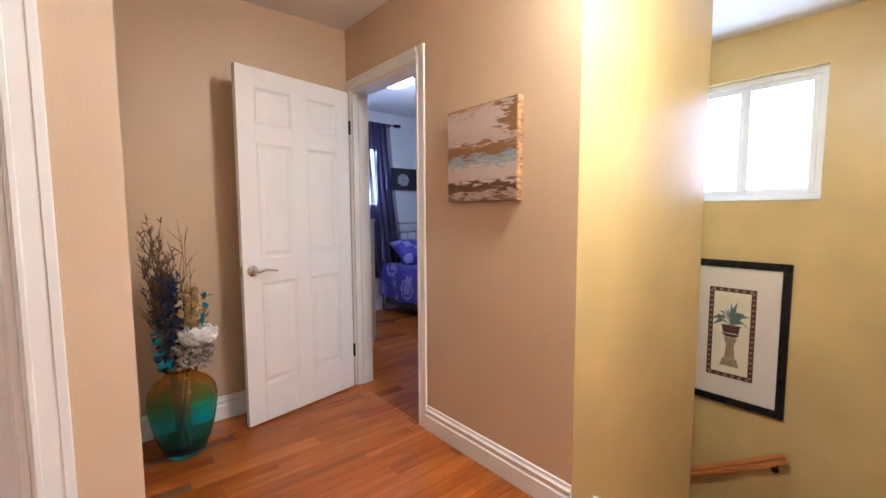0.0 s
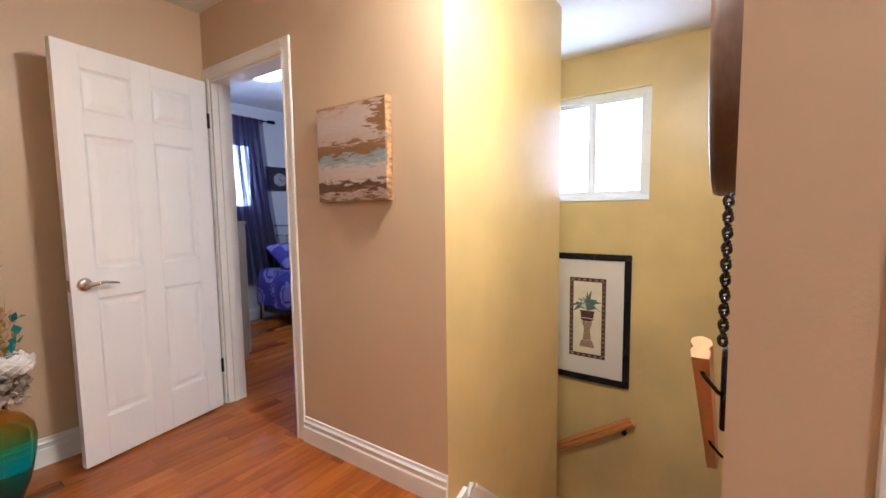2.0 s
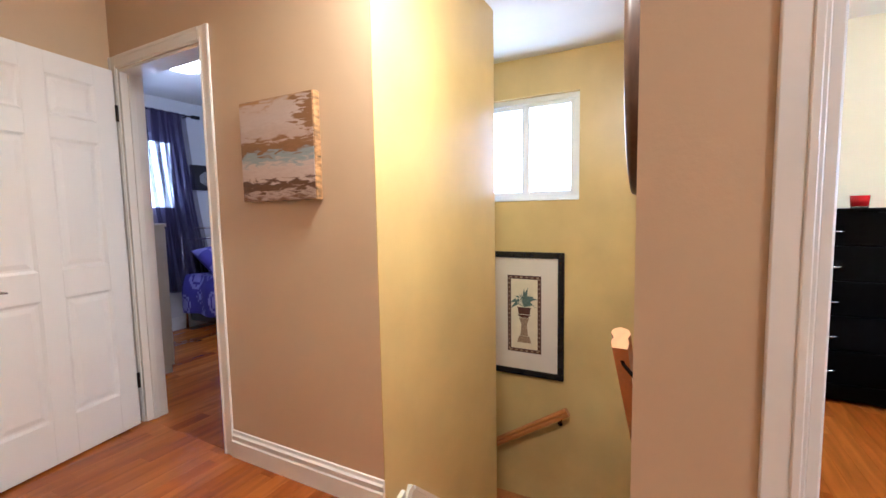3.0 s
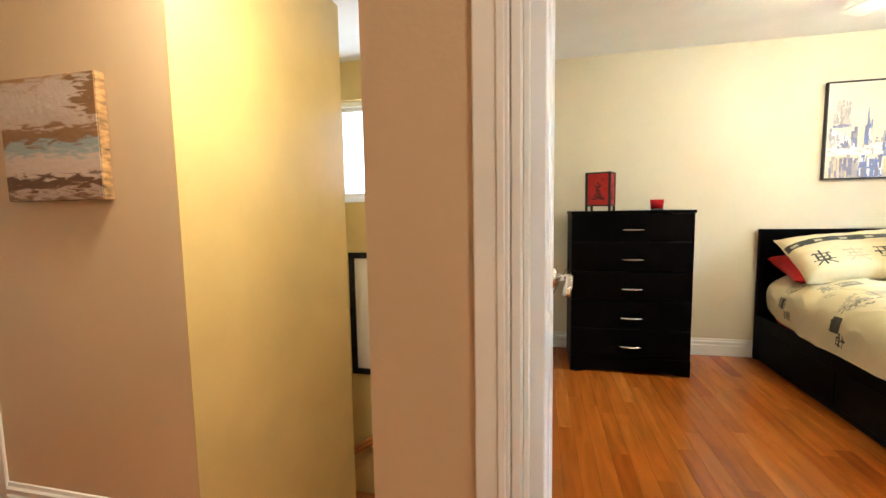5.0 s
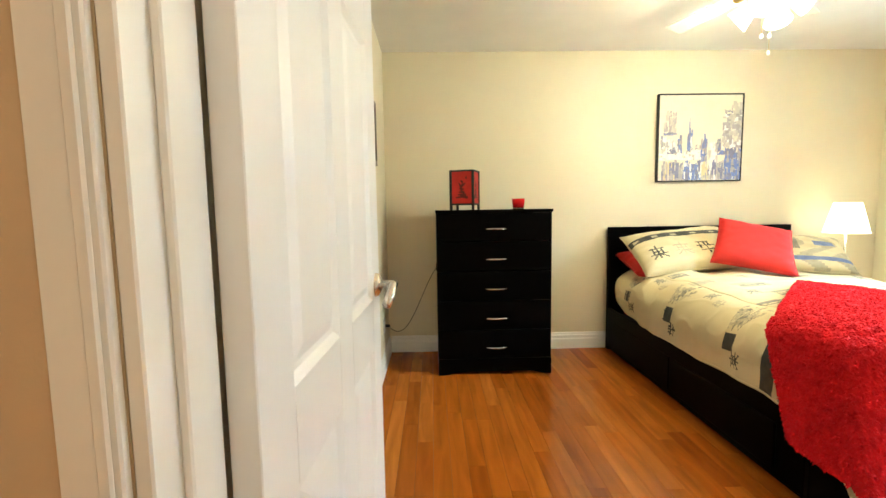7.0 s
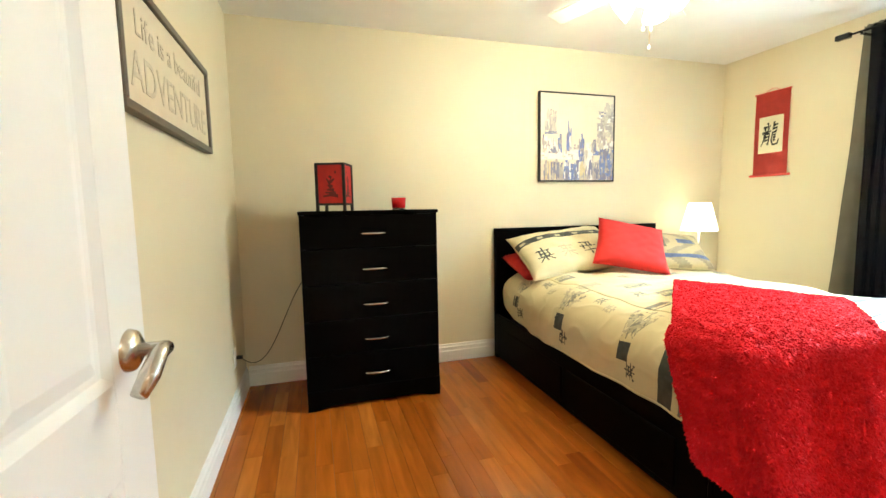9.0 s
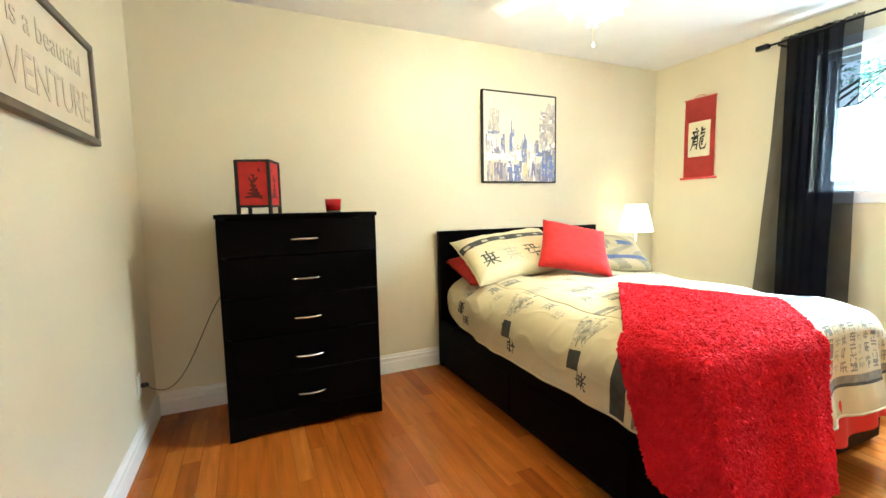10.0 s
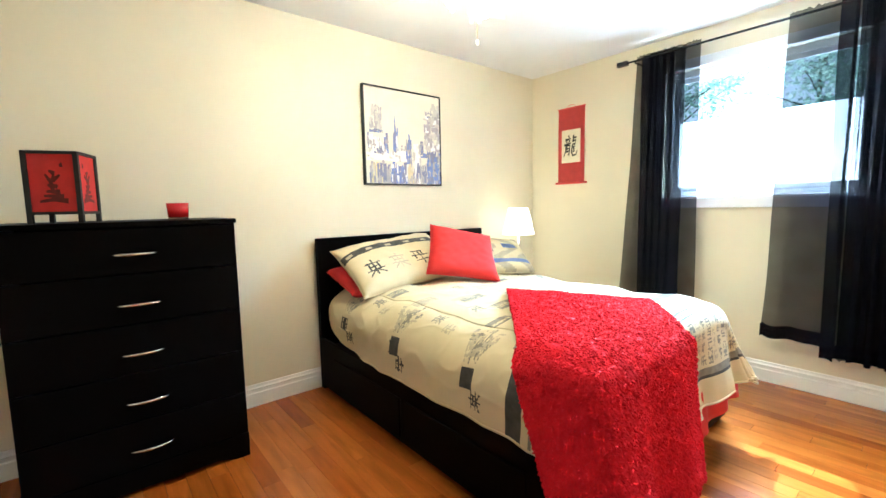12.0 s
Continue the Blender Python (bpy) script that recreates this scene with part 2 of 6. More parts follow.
wall("wall_stair_window", "x", GX, 0.14, DY - 0.0665, 2.3, -1.6, H, M_OLIVE, "golden olive stairwell wall with a sliding window", [(0.479, 1.40, 1.305, 2.16)])
wall("wall_stair_rail", "y", DY, -0.067, WX + 0.055, GX, -1.6, H, M_TAN, "tan stairwell wall carrying a wooden handrail")
wall("wall_stair_back", "y", 2.2, 0.1, 2.3, GX - 0.001, -1.6, H, M_OLIVE, "plain wall closing the stairwell")
wall("wall_stair_inner", "x", 2.54, -0.12, CY + 0.12, 2.2, -1.6, H, M_OLIVE, "plain wall between stairs and guest room")
wall("wall_bedroom_north", "y", NY + 0.004, -0.004, WX + 0.1115, SX, 0, H, M_CREAM, "cream painted bedroom wall with a framed sign")
wall("wall_bedroom_west", "x", WX, 0.055, -1.56, DY, 0, H, M_TAN, "tan hall wall with a bedroom doorway", [(-1.085, -0.316, 0, 2.055)])
wall("wall_bedroom_west_inner", "x", WX + 0.0555, 0.055, SY, NY, 0, H, M_CREAM, "cream bedroom wall with an open doorway", [(-1.085, -0.316, 0, 2.055)])
wall("wall_bedroom_east", "x", SX, 0.12, SY - 0.12, NY + 0.05, 0, H, M_CREAM, "cream bedroom wall behind the bed")
wall("wall_bedroom_south", "y", SY, -0.14, WX, SX, 0, H, M_CREAM, "cream bedroom wall with a wide window", [(1.40, 2.585, 1.265, 2.205)])
wall("wall_guest_north", "y", 4.55, 0.14, 1.0, 4.4, 0, H, M_GREY, "pale grey guest room wall with a window", [(1.75, 2.78, 1.25, 2.1)])
wall("wall_guest_west", "x", 1.0, -0.1, AY + 0.11, 4.55, 0, H, M_GREY, "plain guest room wall")
wall("wall_guest_east", "x", 4.3, 0.1, 2.2, 4.55, 0, H, M_GREY, "plain guest room wall")
wall("wall_guest_inner", "x", BX + 0.1105, 0.01, CY + 0.12, AY + 0.11, 0, H, M_GREY, "pale guest room side of the hall wall", [(1.855, 2.605, 0, 2.055)])
wall("wall_guest_south", "y", AY + 0.1105, 0.01, 1.0, BX + 0.11, 0, H, M_GREY, "plain guest room wall")
wall("wall_guest_stairs", "y", 0.975, 0.01, BX + 0.12, 2.405, 0, H, M_GREY, "plain guest room wall")
wall("wall_guest_stair_side", "x", 2.418, -0.01, 0.986, 2.3, 0, H, M_GREY, "plain guest room wall")
wall("wall_guest_stair_end", "y", 2.302, 0.01, 2.408, 4.3, 0, H, M_GREY, "plain guest room wall")
wall("wall_bedroom_north_end", "y", NY + 0.0045, 0.066, GX + 0.1405, SX, 0, H, M_CREAM, "bedroom wall past the stairwell")
structure("ceiling", boxm(-1.4, SY - 0.2, H, 4.6, 4.8, H + 0.12), M_CEIL, "white textured ceiling", "ceiling")
structure("roof_deck", boxm(-1.6, SY - 0.5, H + 0.13, 4.9, 5.1, H + 0.2), M_CEIL, "plain deck above the ceiling", "roof")
# more materials


def banded_glass(name, stops, rough=0.02):
    """Coloured glass whose tint runs with height."""
    m = clear(name, (1, 1, 1), rough)
    nt = m.node_tree
    b = nt.nodes["Principled BSDF"]
    co = nt.nodes.new("ShaderNodeTexCoord")
    sep = nt.nodes.new("ShaderNodeSeparateXYZ")
    cr = nt.nodes.new("ShaderNodeValToRGB")
    nz = nt.nodes.new("ShaderNodeTexNoise")
    nz.inputs["Scale"].default_value = 14
    mad = nt.nodes.new("ShaderNodeMath")
    mad.operation = "MULTIPLY_ADD"
    mad.inputs[1].default_value = 0.06
    nt.links.new(co.outputs["Object"], sep.inputs[0])
    nt.links.new(co.outputs["Object"], nz.inputs["Vector"])
    nt.links.new(nz.outputs[0], mad.inputs[0])
    nt.links.new(sep.outputs[2], mad.inputs[2])
    nt.links.new(mad.outputs[0], cr.inputs[0])
    cr.color_ramp.elements[0].position, cr.color_ramp.elements[0].color = stops[0][0], (*stops[0][1], 1)
    cr.color_ramp.elements[1].position, cr.color_ramp.elements[1].color = stops[-1][0], (*stops[-1][1], 1)
    for p, c in stops[1:-1]:
        e = cr.color_ramp.elements.new(p)
        e.color = (*c, 1)
    nt.links.new(cr.outputs[0], b.inputs["Base Color"])
    bp = nt.nodes.new("ShaderNodeBump")
    bp.inputs["Strength"].default_value, bp.inputs["Distance"].default_value = 0.10, 0.01
    nt.links.new(nz.outputs[0], bp.inputs["Height"])
    nt.links.new(bp.outputs[0], b.inputs["Normal"])
    b.inputs["Transmission Weight"].default_value = 0.97
    return m


def sheer(name, color, solid):
    """Thin see-through voile: part cloth, part gap."""
    m = bpy.data.materials.new(name)
    m.use_nodes = True
    nt = m.node_tree
    nt.nodes.remove(nt.nodes["Principled BSDF"])
    out = nt.nodes["Material Output"]
    tr, di, mix = nt.nodes.new("ShaderNodeBsdfTransparent"), nt.nodes.new("ShaderNodeBsdfDiffuse"), nt.nodes.new("ShaderNodeMixShader")
    di.inputs[0].default_value = (*color, 1)
    co, nz, mr = nt.nodes.new("ShaderNodeTexCoord"), nt.nodes.new("ShaderNodeTexNoise"), nt.nodes.new("ShaderNodeMapRange")
    nz.inputs["Scale"].default_value = 5
    mr.inputs["To Min"].default_value, mr.inputs["To Max"].default_value = solid - 0.08, solid + 0.08
    nt.links.new(co.outputs["Object"], nz.inputs["Vector"])
    nt.links.new(nz.outputs[0], mr.inputs[0])
    nt.links.new(mr.outputs[0], mix.inputs[0])
    nt.links.new(tr.outputs[0], mix.inputs[1])
    nt.links.new(di.outputs[0], mix.inputs[2])
    nt.links.new(mix.outputs[0], out.inputs[0])
    return m


def abstract_art(name, lo, hi):
    """Brushed bands of paint by height, torn by noise, between z = lo and hi."""
    m = material(name, (0.5, 0.4, 0.3), 0.55, bump=0.5, bump_scale=40)
    nt = m.node_tree
    b = nt.nodes["Principled BSDF"]
    geo, sep = nt.nodes.new("ShaderNodeNewGeometry"), nt.nodes.new("ShaderNodeSeparateXYZ")
    nt.links.new(geo.outputs["Position"], sep.inputs[0])
    mr = nt.nodes.new("ShaderNodeMapRange")
    mr.inputs["From Min"].default_value, mr.inputs["From Max"].default_value = lo, hi
    nt.links.new(sep.outputs[2], mr.inputs[0])
    mp = nt.nodes.new("ShaderNodeMapping")
    mp.inputs["Scale"].default_value = (1, 7.0, 34)
    nt.links.new(geo.outputs["Position"], mp.inputs[0])
    nz = nt.nodes.new("ShaderNodeTexNoise")
    nz.inputs["Scale"].default_value, nz.inputs["Detail"].default_value, nz.inputs["Distortion"].default_value = 1.7, 8, 0.8
    nt.links.new(mp.outputs[0], nz.inputs["Vector"])
    mad = nt.nodes.new("ShaderNodeMath")
    mad.operation = "MULTIPLY_ADD"
    mad.inputs[1].default_value = 0.34
    nt.links.new(nz.outputs[0], mad.inputs[0])
    sub = nt.nodes.new("ShaderNodeMath")
    sub.operation = "SUBTRACT"
    sub.inputs[1].default_value = 0.17
    nt.links.new(mr.outputs[0], mad.inputs[2])
    nt.links.new(mad.outputs[0], sub.inputs[0])
    cr = nt.nodes.new("ShaderNodeValToRGB")
    bands = [(0.0, (0.16, 0.07, 0.03)), (0.06, (0.45, 0.33, 0.26)), (0.10, (0.12, 0.05, 0.02)), (0.17, (0.09, 0.035, 0.015)), (0.21, (0.52, 0.40, 0.33)),
             (0.34, (0.56, 0.45, 0.39)), (0.40, (0.30, 0.34, 0.35)), (0.45, (0.27, 0.33, 0.34)), (0.49, (0.22, 0.11, 0.04)), (0.57, (0.26, 0.13, 0.05)),
             (0.62, (0.50, 0.38, 0.31)), (0.8, (0.56, 0.46, 0.41)), (0.93, (0.53, 0.42, 0.36)), (1.0, (0.40, 0.22, 0.09))]
    cr.color_ramp.elements[0].position, cr.color_ramp.elements[0].color = bands[0][0], (*bands[0][1], 1)
    cr.color_ramp.elements[1].position, cr.color_ramp.elements[1].color = bands[-1][0], (*bands[-1][1], 1)
    for p, c in bands[1:-1]:
        e = cr.color_ramp.elements.new(p)
        e.color = (*c, 1)
    nt.links.new(sub.outputs[0], cr.inputs[0])
    # scraped brown patch in the upper corner, over the bands
    patch = []
    for axis, a0, a1 in ((1, 1.30, 1.13), (2, lo + 0.55 * (hi - lo), lo + 0.75 * (hi - lo))):
        r = nt.nodes.new("ShaderNodeMapRange")
        r.inputs["From Min"].default_value, r.inputs["From Max"].default_value = a0, a1
        nt.links.new(sep.outputs[axis], r.inputs[0])
        patch.append(r)
    both = nt.nodes.new("ShaderNodeMath")
    both.operation = "MULTIPLY"
    nt.links.new(patch[0].outputs[0], both.inputs[0])
    nt.links.new(patch[1].outputs[0], both.inputs[1])
    torn = nt.nodes.new("ShaderNodeMath")
    torn.operation = "MULTIPLY_ADD"
    torn.inputs[1].default_value = 0.42
    nt.links.new(both.outputs[0], torn.inputs[0])
    nt.links.new(nz.outputs[0], torn.inputs[2])
    cut = nt.nodes.new("ShaderNodeMapRange")
    cut.inputs["From Min"].default_value, cut.inputs["From Max"].default_value = 0.72, 0.80
    nt.links.new(torn.outputs[0], cut.inputs[0])
    mix = nt.nodes.new("ShaderNodeMix")
    mix.data_type = "RGBA"
    nt.links.new(cut.outputs[0], mix.inputs[0])
    for sock in mix.inputs:
        if sock.identifier == "A_Color":
            nt.links.new(cr.outputs[0], sock)
        if sock.identifier == "B_Color":
            sock.default_value = (0.24, 0.12, 0.045, 1)
    for sock in mix.outputs:
        if sock.identifier == "Result_Color":
            nt.links.new(sock, b.inputs["Base Color"])
    return m


M_VASE = banded_glass("ombre_glass", [(0.0, (0.03, 0.56, 0.68)), (0.25, (0.04, 0.70, 0.78)), (0.33, (0.30, 0.60, 0.20)), (0.39, (0.90, 0.52, 0.06)), (1.0, (0.92, 0.56, 0.07))])
M_AMBER = clear("amber_glass", (0.92, 0.56, 0.07), 0.02)
M_TWIG = material("dry_twig", (0.11, 0.065, 0.035), 0.8, vary=0.3, scale=30)
M_STRAW = material("dry_straw", (0.42, 0.28, 0.10), 0.8, vary=0.3, scale=30)
M_TEAL = material("teal_silk", (0.01, 0.16, 0.18), 0.5, vary=0.2, scale=20)
M_NAVY = material("navy_silk", (0.012, 0.025, 0.07), 0.6, vary=0.2, scale=20)
M_PETAL = material("cream_silk", (0.80, 0.76, 0.72), 0.7, vary=0.1, scale=20)
M_LACE = material("grey_lace", (0.40, 0.33, 0.26), 0.8, vary=0.3, scale=60)
M_ART = abstract_art("abstract_paint", 1.285, 1.715)
M_GOLDEDGE = material("canvas_edge_paint", (0.30, 0.17, 0.07), 0.4, vary=0.75, scale=22, stretch=(1, 1, 2.5))
M_OAK = material("varnished_oak", (0.52, 0.20, 0.05), 0.32, vary=0.15, scale=10, bump=0.1, bump_scale=60, stretch=(2, 14, 14))
M_OAK_END = material("oak_end_grain", (0.58, 0.30, 0.12), 0.6, vary=0.1, scale=30)
M_IRON = material("black_iron", (0.016, 0.016, 0.020), 0.22, metal=0.4, vary=0.2, scale=20)
M_GUNMETAL = material("polished_gunmetal", (0.05, 0.05, 0.06), 0.14, metal=1.0, vary=0.1, scale=20)
M_HINGE = material("dark_hinge", (0.02, 0.016, 0.012), 0.45, metal=0.6)
M_MAT = material("cream_mat_board", (0.70, 0.63, 0.54), 0.8, vary=0.02)
M_PAPER = material("cream_paper", (0.72, 0.64, 0.46), 0.8, vary=0.05, scale=12)
M_BURG = material("burgundy_ink", (0.085, 0.032, 0.024), 0.8, vary=0.2, scale=40)
M_PALM = material("palm_ink", (0.10, 0.15, 0.13), 0.8, vary=0.3, scale=60)
M_STONE = material("stone_ink", (0.30, 0.21, 0.13), 0.8, vary=0.3, scale=50)
M_MIRROR = material("mirror_glass", (0.9, 0.9, 0.9), 0.02, metal=1.0, vary=0.0)
M_WALNUT = material("dark_walnut", (0.045, 0.022, 0.013), 0.35, vary=0.25, scale=14, stretch=(6, 6, 1))
M_RED = material("red_cotton", (0.55, 0.014, 0.012), 0.75, vary=0.08, scale=9, bump=0.15, bump_scale=300)
M_SHAG = material("red_shag", (0.60, 0.009, 0.018), 0.8, spec=0.10, vary=0.10, scale=24)
M_DUVET = material("cream_cotton", (0.59, 0.50, 0.30), 0.8, vary=0.05, scale=7, bump=0.25, bump_scale=220)
M_DGREY = material("grey_print", (0.21, 0.19, 0.145), 0.8, vary=0.2, scale=30)
M_DBLACK = material("black_print", (0.05, 0.047, 0.04), 0.8, vary=0.3, scale=30)
M_DBLUE = material("slate_print", (0.13, 0.17, 0.34), 0.8, vary=0.2, scale=30)
M_DFAINT = material("faint_print", (0.40, 0.345, 0.235), 0.8, vary=0.15, scale=30)
M_SHADE = glowing("lit_lampshade", (1.0, 0.88, 0.68), 1.3)
M_BULB = glowing("lit_glass_shade", (1.0, 0.9, 0.66), 7.0)
M_DOME = glowing("lit_dome", (1.0, 0.93, 0.8), 5.0)
M_FANBLADE = material("white_blade", (0.74, 0.70, 0.62), 0.4, vary=0.03)
M_BRASS = material("brass", (0.55, 0.38, 0.12), 0.3, metal=1.0, vary=0.05)
M_REDPAPER = material("red_paper", (0.46, 0.012, 0.010), 0.7, vary=0.12, scale=20)
M_DARKRED = material("dark_red_ink", (0.11, 0.006, 0.005), 0.7, vary=0.25, scale=40)
M_SCROLLRED = material("red_silk_paper", (0.68, 0.075, 0.06), 0.7, vary=0.06, scale=20)
M_INK = material("black_ink", (0.012, 0.011, 0.010), 0.7, vary=0.2)
M_REDGLASS = material("red_glass", (0.50, 0.008, 0.010), 0.08, vary=0.05)
M_WAX = material("red_wax", (0.70, 0.02, 0.02), 0.5)
M_CORD = material("grey_cord", (0.10, 0.09, 0.07), 0.5)
M_PLATE = material("white_plastic", (0.80, 0.79, 0.76), 0.35, vary=0.02)
M_SIGNFRAME = material("weathered_brown_frame", (0.10, 0.078, 0.055), 0.5, vary=0.2, scale=16)
M_SIGN = material("cream_sign_board", (0.66, 0.58, 0.43), 0.6, vary=0.04, scale=8)
M_SIGNINK = material("taupe_lettering", (0.56, 0.49, 0.37), 0.7, vary=0.15, scale=40)
M_VOILE = sheer("black_voile", (0.005, 0.0055, 0.010), 0.79)
M_VOILE2 = sheer("purple_voile", (0.055, 0.045, 0.10), 0.55)
M_BEIGE = material("beige_laminate", (0.50, 0.42, 0.30), 0.45, vary=0.06, scale=9)
M_PURPLE = material("violet_cotton", (0.055, 0.042, 0.27), 0.8, vary=0.15, scale=9, bump=0.2, bump_scale=120)
M_LILAC = material("lilac_print", (0.24, 0.22, 0.54), 0.8, vary=0.15, scale=9)
M_PHOTO = material("dark_photo_print", (0.018, 0.018, 0.022), 0.4)
M_PALE = material("pale_photo_print", (0.35, 0.34, 0.34), 0.5, vary=0.3, scale=30)
M_LEAF = material("leaf", (0.08, 0.12, 0.07), 0.6, vary=0.35, scale=3, per_object=0.1)
_lt = M_LEAF.node_tree
_tl, _mx = _lt.nodes.new("ShaderNodeBsdfTranslucent"), _lt.nodes.new("ShaderNodeMixShader")
_tl.inputs[0].default_value = (0.52, 0.78, 0.70, 1)
_mx.inputs[0].default_value = 0.85
_lt.links.new(_lt.nodes["Principled BSDF"].outputs[0], _mx.inputs[1])
_lt.links.new(_tl.outputs[0], _mx.inputs[2])
_lt.links.new(_mx.outputs[0], _lt.nodes["Material Output"].inputs[0])
M_BARK = material("bark", (0.09, 0.065, 0.045), 0.9, vary=0.3, scale=9)
M_GRASS = material("lawn", (0.07, 0.12, 0.035), 0.9, vary=0.35, scale=2.5, bump=0.6, bump_scale=30)

# ---- floors, stairs, outside ground ----
structure("subfloor_hall", boxm(-1.2, -1.45, -0.06, BX + 0.012, AY, -0.012), M_SUB, "dark joint bed under the hall boards", "floor")
structure("subfloor_bedroom", boxm(WX, SY, -0.061, SX, NY, -0.0125), M_SUB, "dark joint bed under the bedroom boards", "floor")
structure("subfloor_entry", boxm(BX + 0.0125, 0.99, -0.061, 2.40, 2.312, -0.0125), M_SUB, "dark joint bed under the entry boards", "floor")
structure("subfloor_guest", boxm(BX + 0.0125, 2.3125, -0.061, 4.3, 4.55, -0.0125), M_SUB, "dark joint bed under the guest room boards", "floor")
structure("ground", boxm(-60, -90, -1.75, 90, 60, -1.62), M_GRASS, "green lawn around the house", "ground")


def stairs():
    st = thing("staircase", "oak treads with white risers going down from the hall", "stairs")
    for i in range(6):
        x0, z = BX + 0.03 + 0.21 * i, -0.19 * (i + 1)
        part("tread", boxm(x0, DY + 0.004, z - 0.03, x0 + 0.235, CY - 0.004, z, 0.006), M_OAK, st)
        part("riser", boxm(x0 - 0.012, DY + 0.004, z, x0, CY - 0.004, z + 0.155), M_TRIM, st)
    part("landing", boxm(BX + 0.03 + 1.26, DY + 0.004, -1.36, GX - 0.004, 2.19, -1.33), M_OAK, st)
    part("nosing", boxm(BX + 0.014, DY + 0.004, -0.03, BX + 0.045, CY - 0.004, 0.002, 0.006), M_OAK, st)


stairs()

# ---- trim ----
BASE = [(0, 0), (0.016, 0), (0.016, 0.082), (0.011, 0.090), (0.011, 0.108), (0.014, 0.112), (0.007, 0.122), (0.005, 0.136), (0, 0.139)]


def baseboard(p0, p1, out, label="white stepped baseboard"):
    bm = bmesh.new()
    extrude_profile(bm, BASE, [((*p0, 0), (*out, 0)), ((*p1, 0), (*out, 0))])
    return structure("baseboard", bm, M_TRIM, label, "baseboard")


baseboard((BX - 0.001, CY), (BX - 0.001, 1.785), (-1, 0))
baseboard((-0.088, AY - 0.001), (BX - 0.018, AY - 0.001), (0, -1))
baseboard((-0.089, 1.26), (-0.089, AY - 0.018), (1, 0))
baseboard((WX + 0.112, NY - 0.001), (SX, NY - 0.001), (0, -1))
baseboard((SX - 0.001, SY), (SX - 0.001, NY - 0.017), (-1, 0))
baseboard((0.76, SY + 0.001), (SX - 0.017, SY + 0.001), (0, 1))
baseboard((WX + 0.1115, SY + 0.017), (WX + 0.1115, -1.18), (1, 0))
baseboard((1.4, 4.549), (4.3, 4.549), (0, -1))


def skirt():
    """Moulding that rises from the baseboard's end and then follows the stairs down."""
    bm = bmesh.new()
    y = CY - 0.001
    pts = [(BX - 0.012, -0.075), (BX + 0.135, -0.03), (BX + 0.16, -0.045), (BX + 1.22, -1.0)]
    for (xa, za), (xb, zb) in zip(pts, pts[1:]):
        d = Vector((xb - xa, 0, zb - za)).normalized()
        n = Vector((-d.z, 0, d.x))
        for w0, w1, t in ((0.0, 0.045, 0.014), (0.045, 0.06, 0.02)):
            a, b = Vector((xa, y, za)), Vector((xb, y, zb))
            vs = [bm.verts.new(p + n * w + Vector((0, -o, 0))) for p in (a, b) for w in (w0, w1) for o in (0, t)]
            for f in ((0, 1, 3, 2), (4, 6, 7, 5), (0, 4, 5, 1), (2, 3, 7, 6), (1, 5, 7, 3), (0, 2, 6, 4)):
                bm.faces.new([vs[k] for k in f])
    bmesh.ops.recalc_face_normals(bm, faces=bm.faces[:])
    structure("trim_stair", bm, M_TRIM, "white moulding stepping down beside the stairs", "trim")


skirt()


def casing(name, axis, pos, out, a0, a1, top, depth, label):
    """Moulded casing on one side of an opening a0..a1, with its jamb of the given depth."""
    bm = bmesh.new()

    def b(u0, u1, z0, z1, t0, t1):
        lo, hi = sorted((pos + out * t0, pos + out * t1))
        if axis == "x":
            box(bm, lo, u0, z0, hi, u1, z1, 0.002)
        else:
            box(bm, u0, lo, z0, u1, hi, z1, 0.002)
    W = 0.07 if depth != 0.111 else 0.05
    for u0, u1, s in ((a0 - W, a0, 1), (a1, a1 + W, -1)):
        b(u0, u1, 0, top + W, 0.0005, 0.011)
        o0, o1 = (u0, u0 + 0.02) if s == 1 else (u1 - 0.02, u1)
        if W > 0.06:
            b(o0, o1, 0, top + W, 0.0105, 0.0135)
        i0, i1 = (u1 - 0.018, u1 - 0.006) if s == 1 else (u0 + 0.006, u0 + 0.018)
        b(i0, i1, 0, top + 0.018, 0.0105, 0.015)
    b(a0, a1, top, top + W, 0.0005, 0.011)
    b(a0, a1, top + W - 0.02, top + W, 0.0105, 0.0135)
    b(a0, a1, top + 0.006, top + 0.018, 0.0105, 0.015)
    if depth:
        b(a0 + 0.0005, a0 + 0.016, 0, top, 0.001, -depth)
        b(a1 - 0.016, a1 - 0.0005, 0, top, 0.001, -depth)
        b(a0 + 0.016, a1 - 0.016, top - 0.016, top - 0.0005, 0.001, -depth)
        b(a0 + 0.016, a0 + 0.028, 0, top - 0.016, -0.036, -0.066)
        b(a1 - 0.026, a1 - 0.016, 0, top - 0.016, -0.036, -0.066)
    return structure(name, bm, M_TRIM, label, "door frame")


casing("door_frame_1", "x", BX, -1, 1.855, 2.605, 2.055, 0.12, "white moulded casing round the guest room doorway")
casing("door_frame_2", "x", WX, -1, -1.085, -0.316, 2.055, 0.111, "white moulded casing round the bedroom doorway")
casing("door_frame_3", "y", 1.15, -1, -1.05, -0.281, 2.055, 0.11, "white moulded casing round a hall door")
casing("door_frame_4", "x", WX + 0.1105, 1, -1.085, -0.316, 2.055, 0, "white moulded casing inside the bedroom doorway")


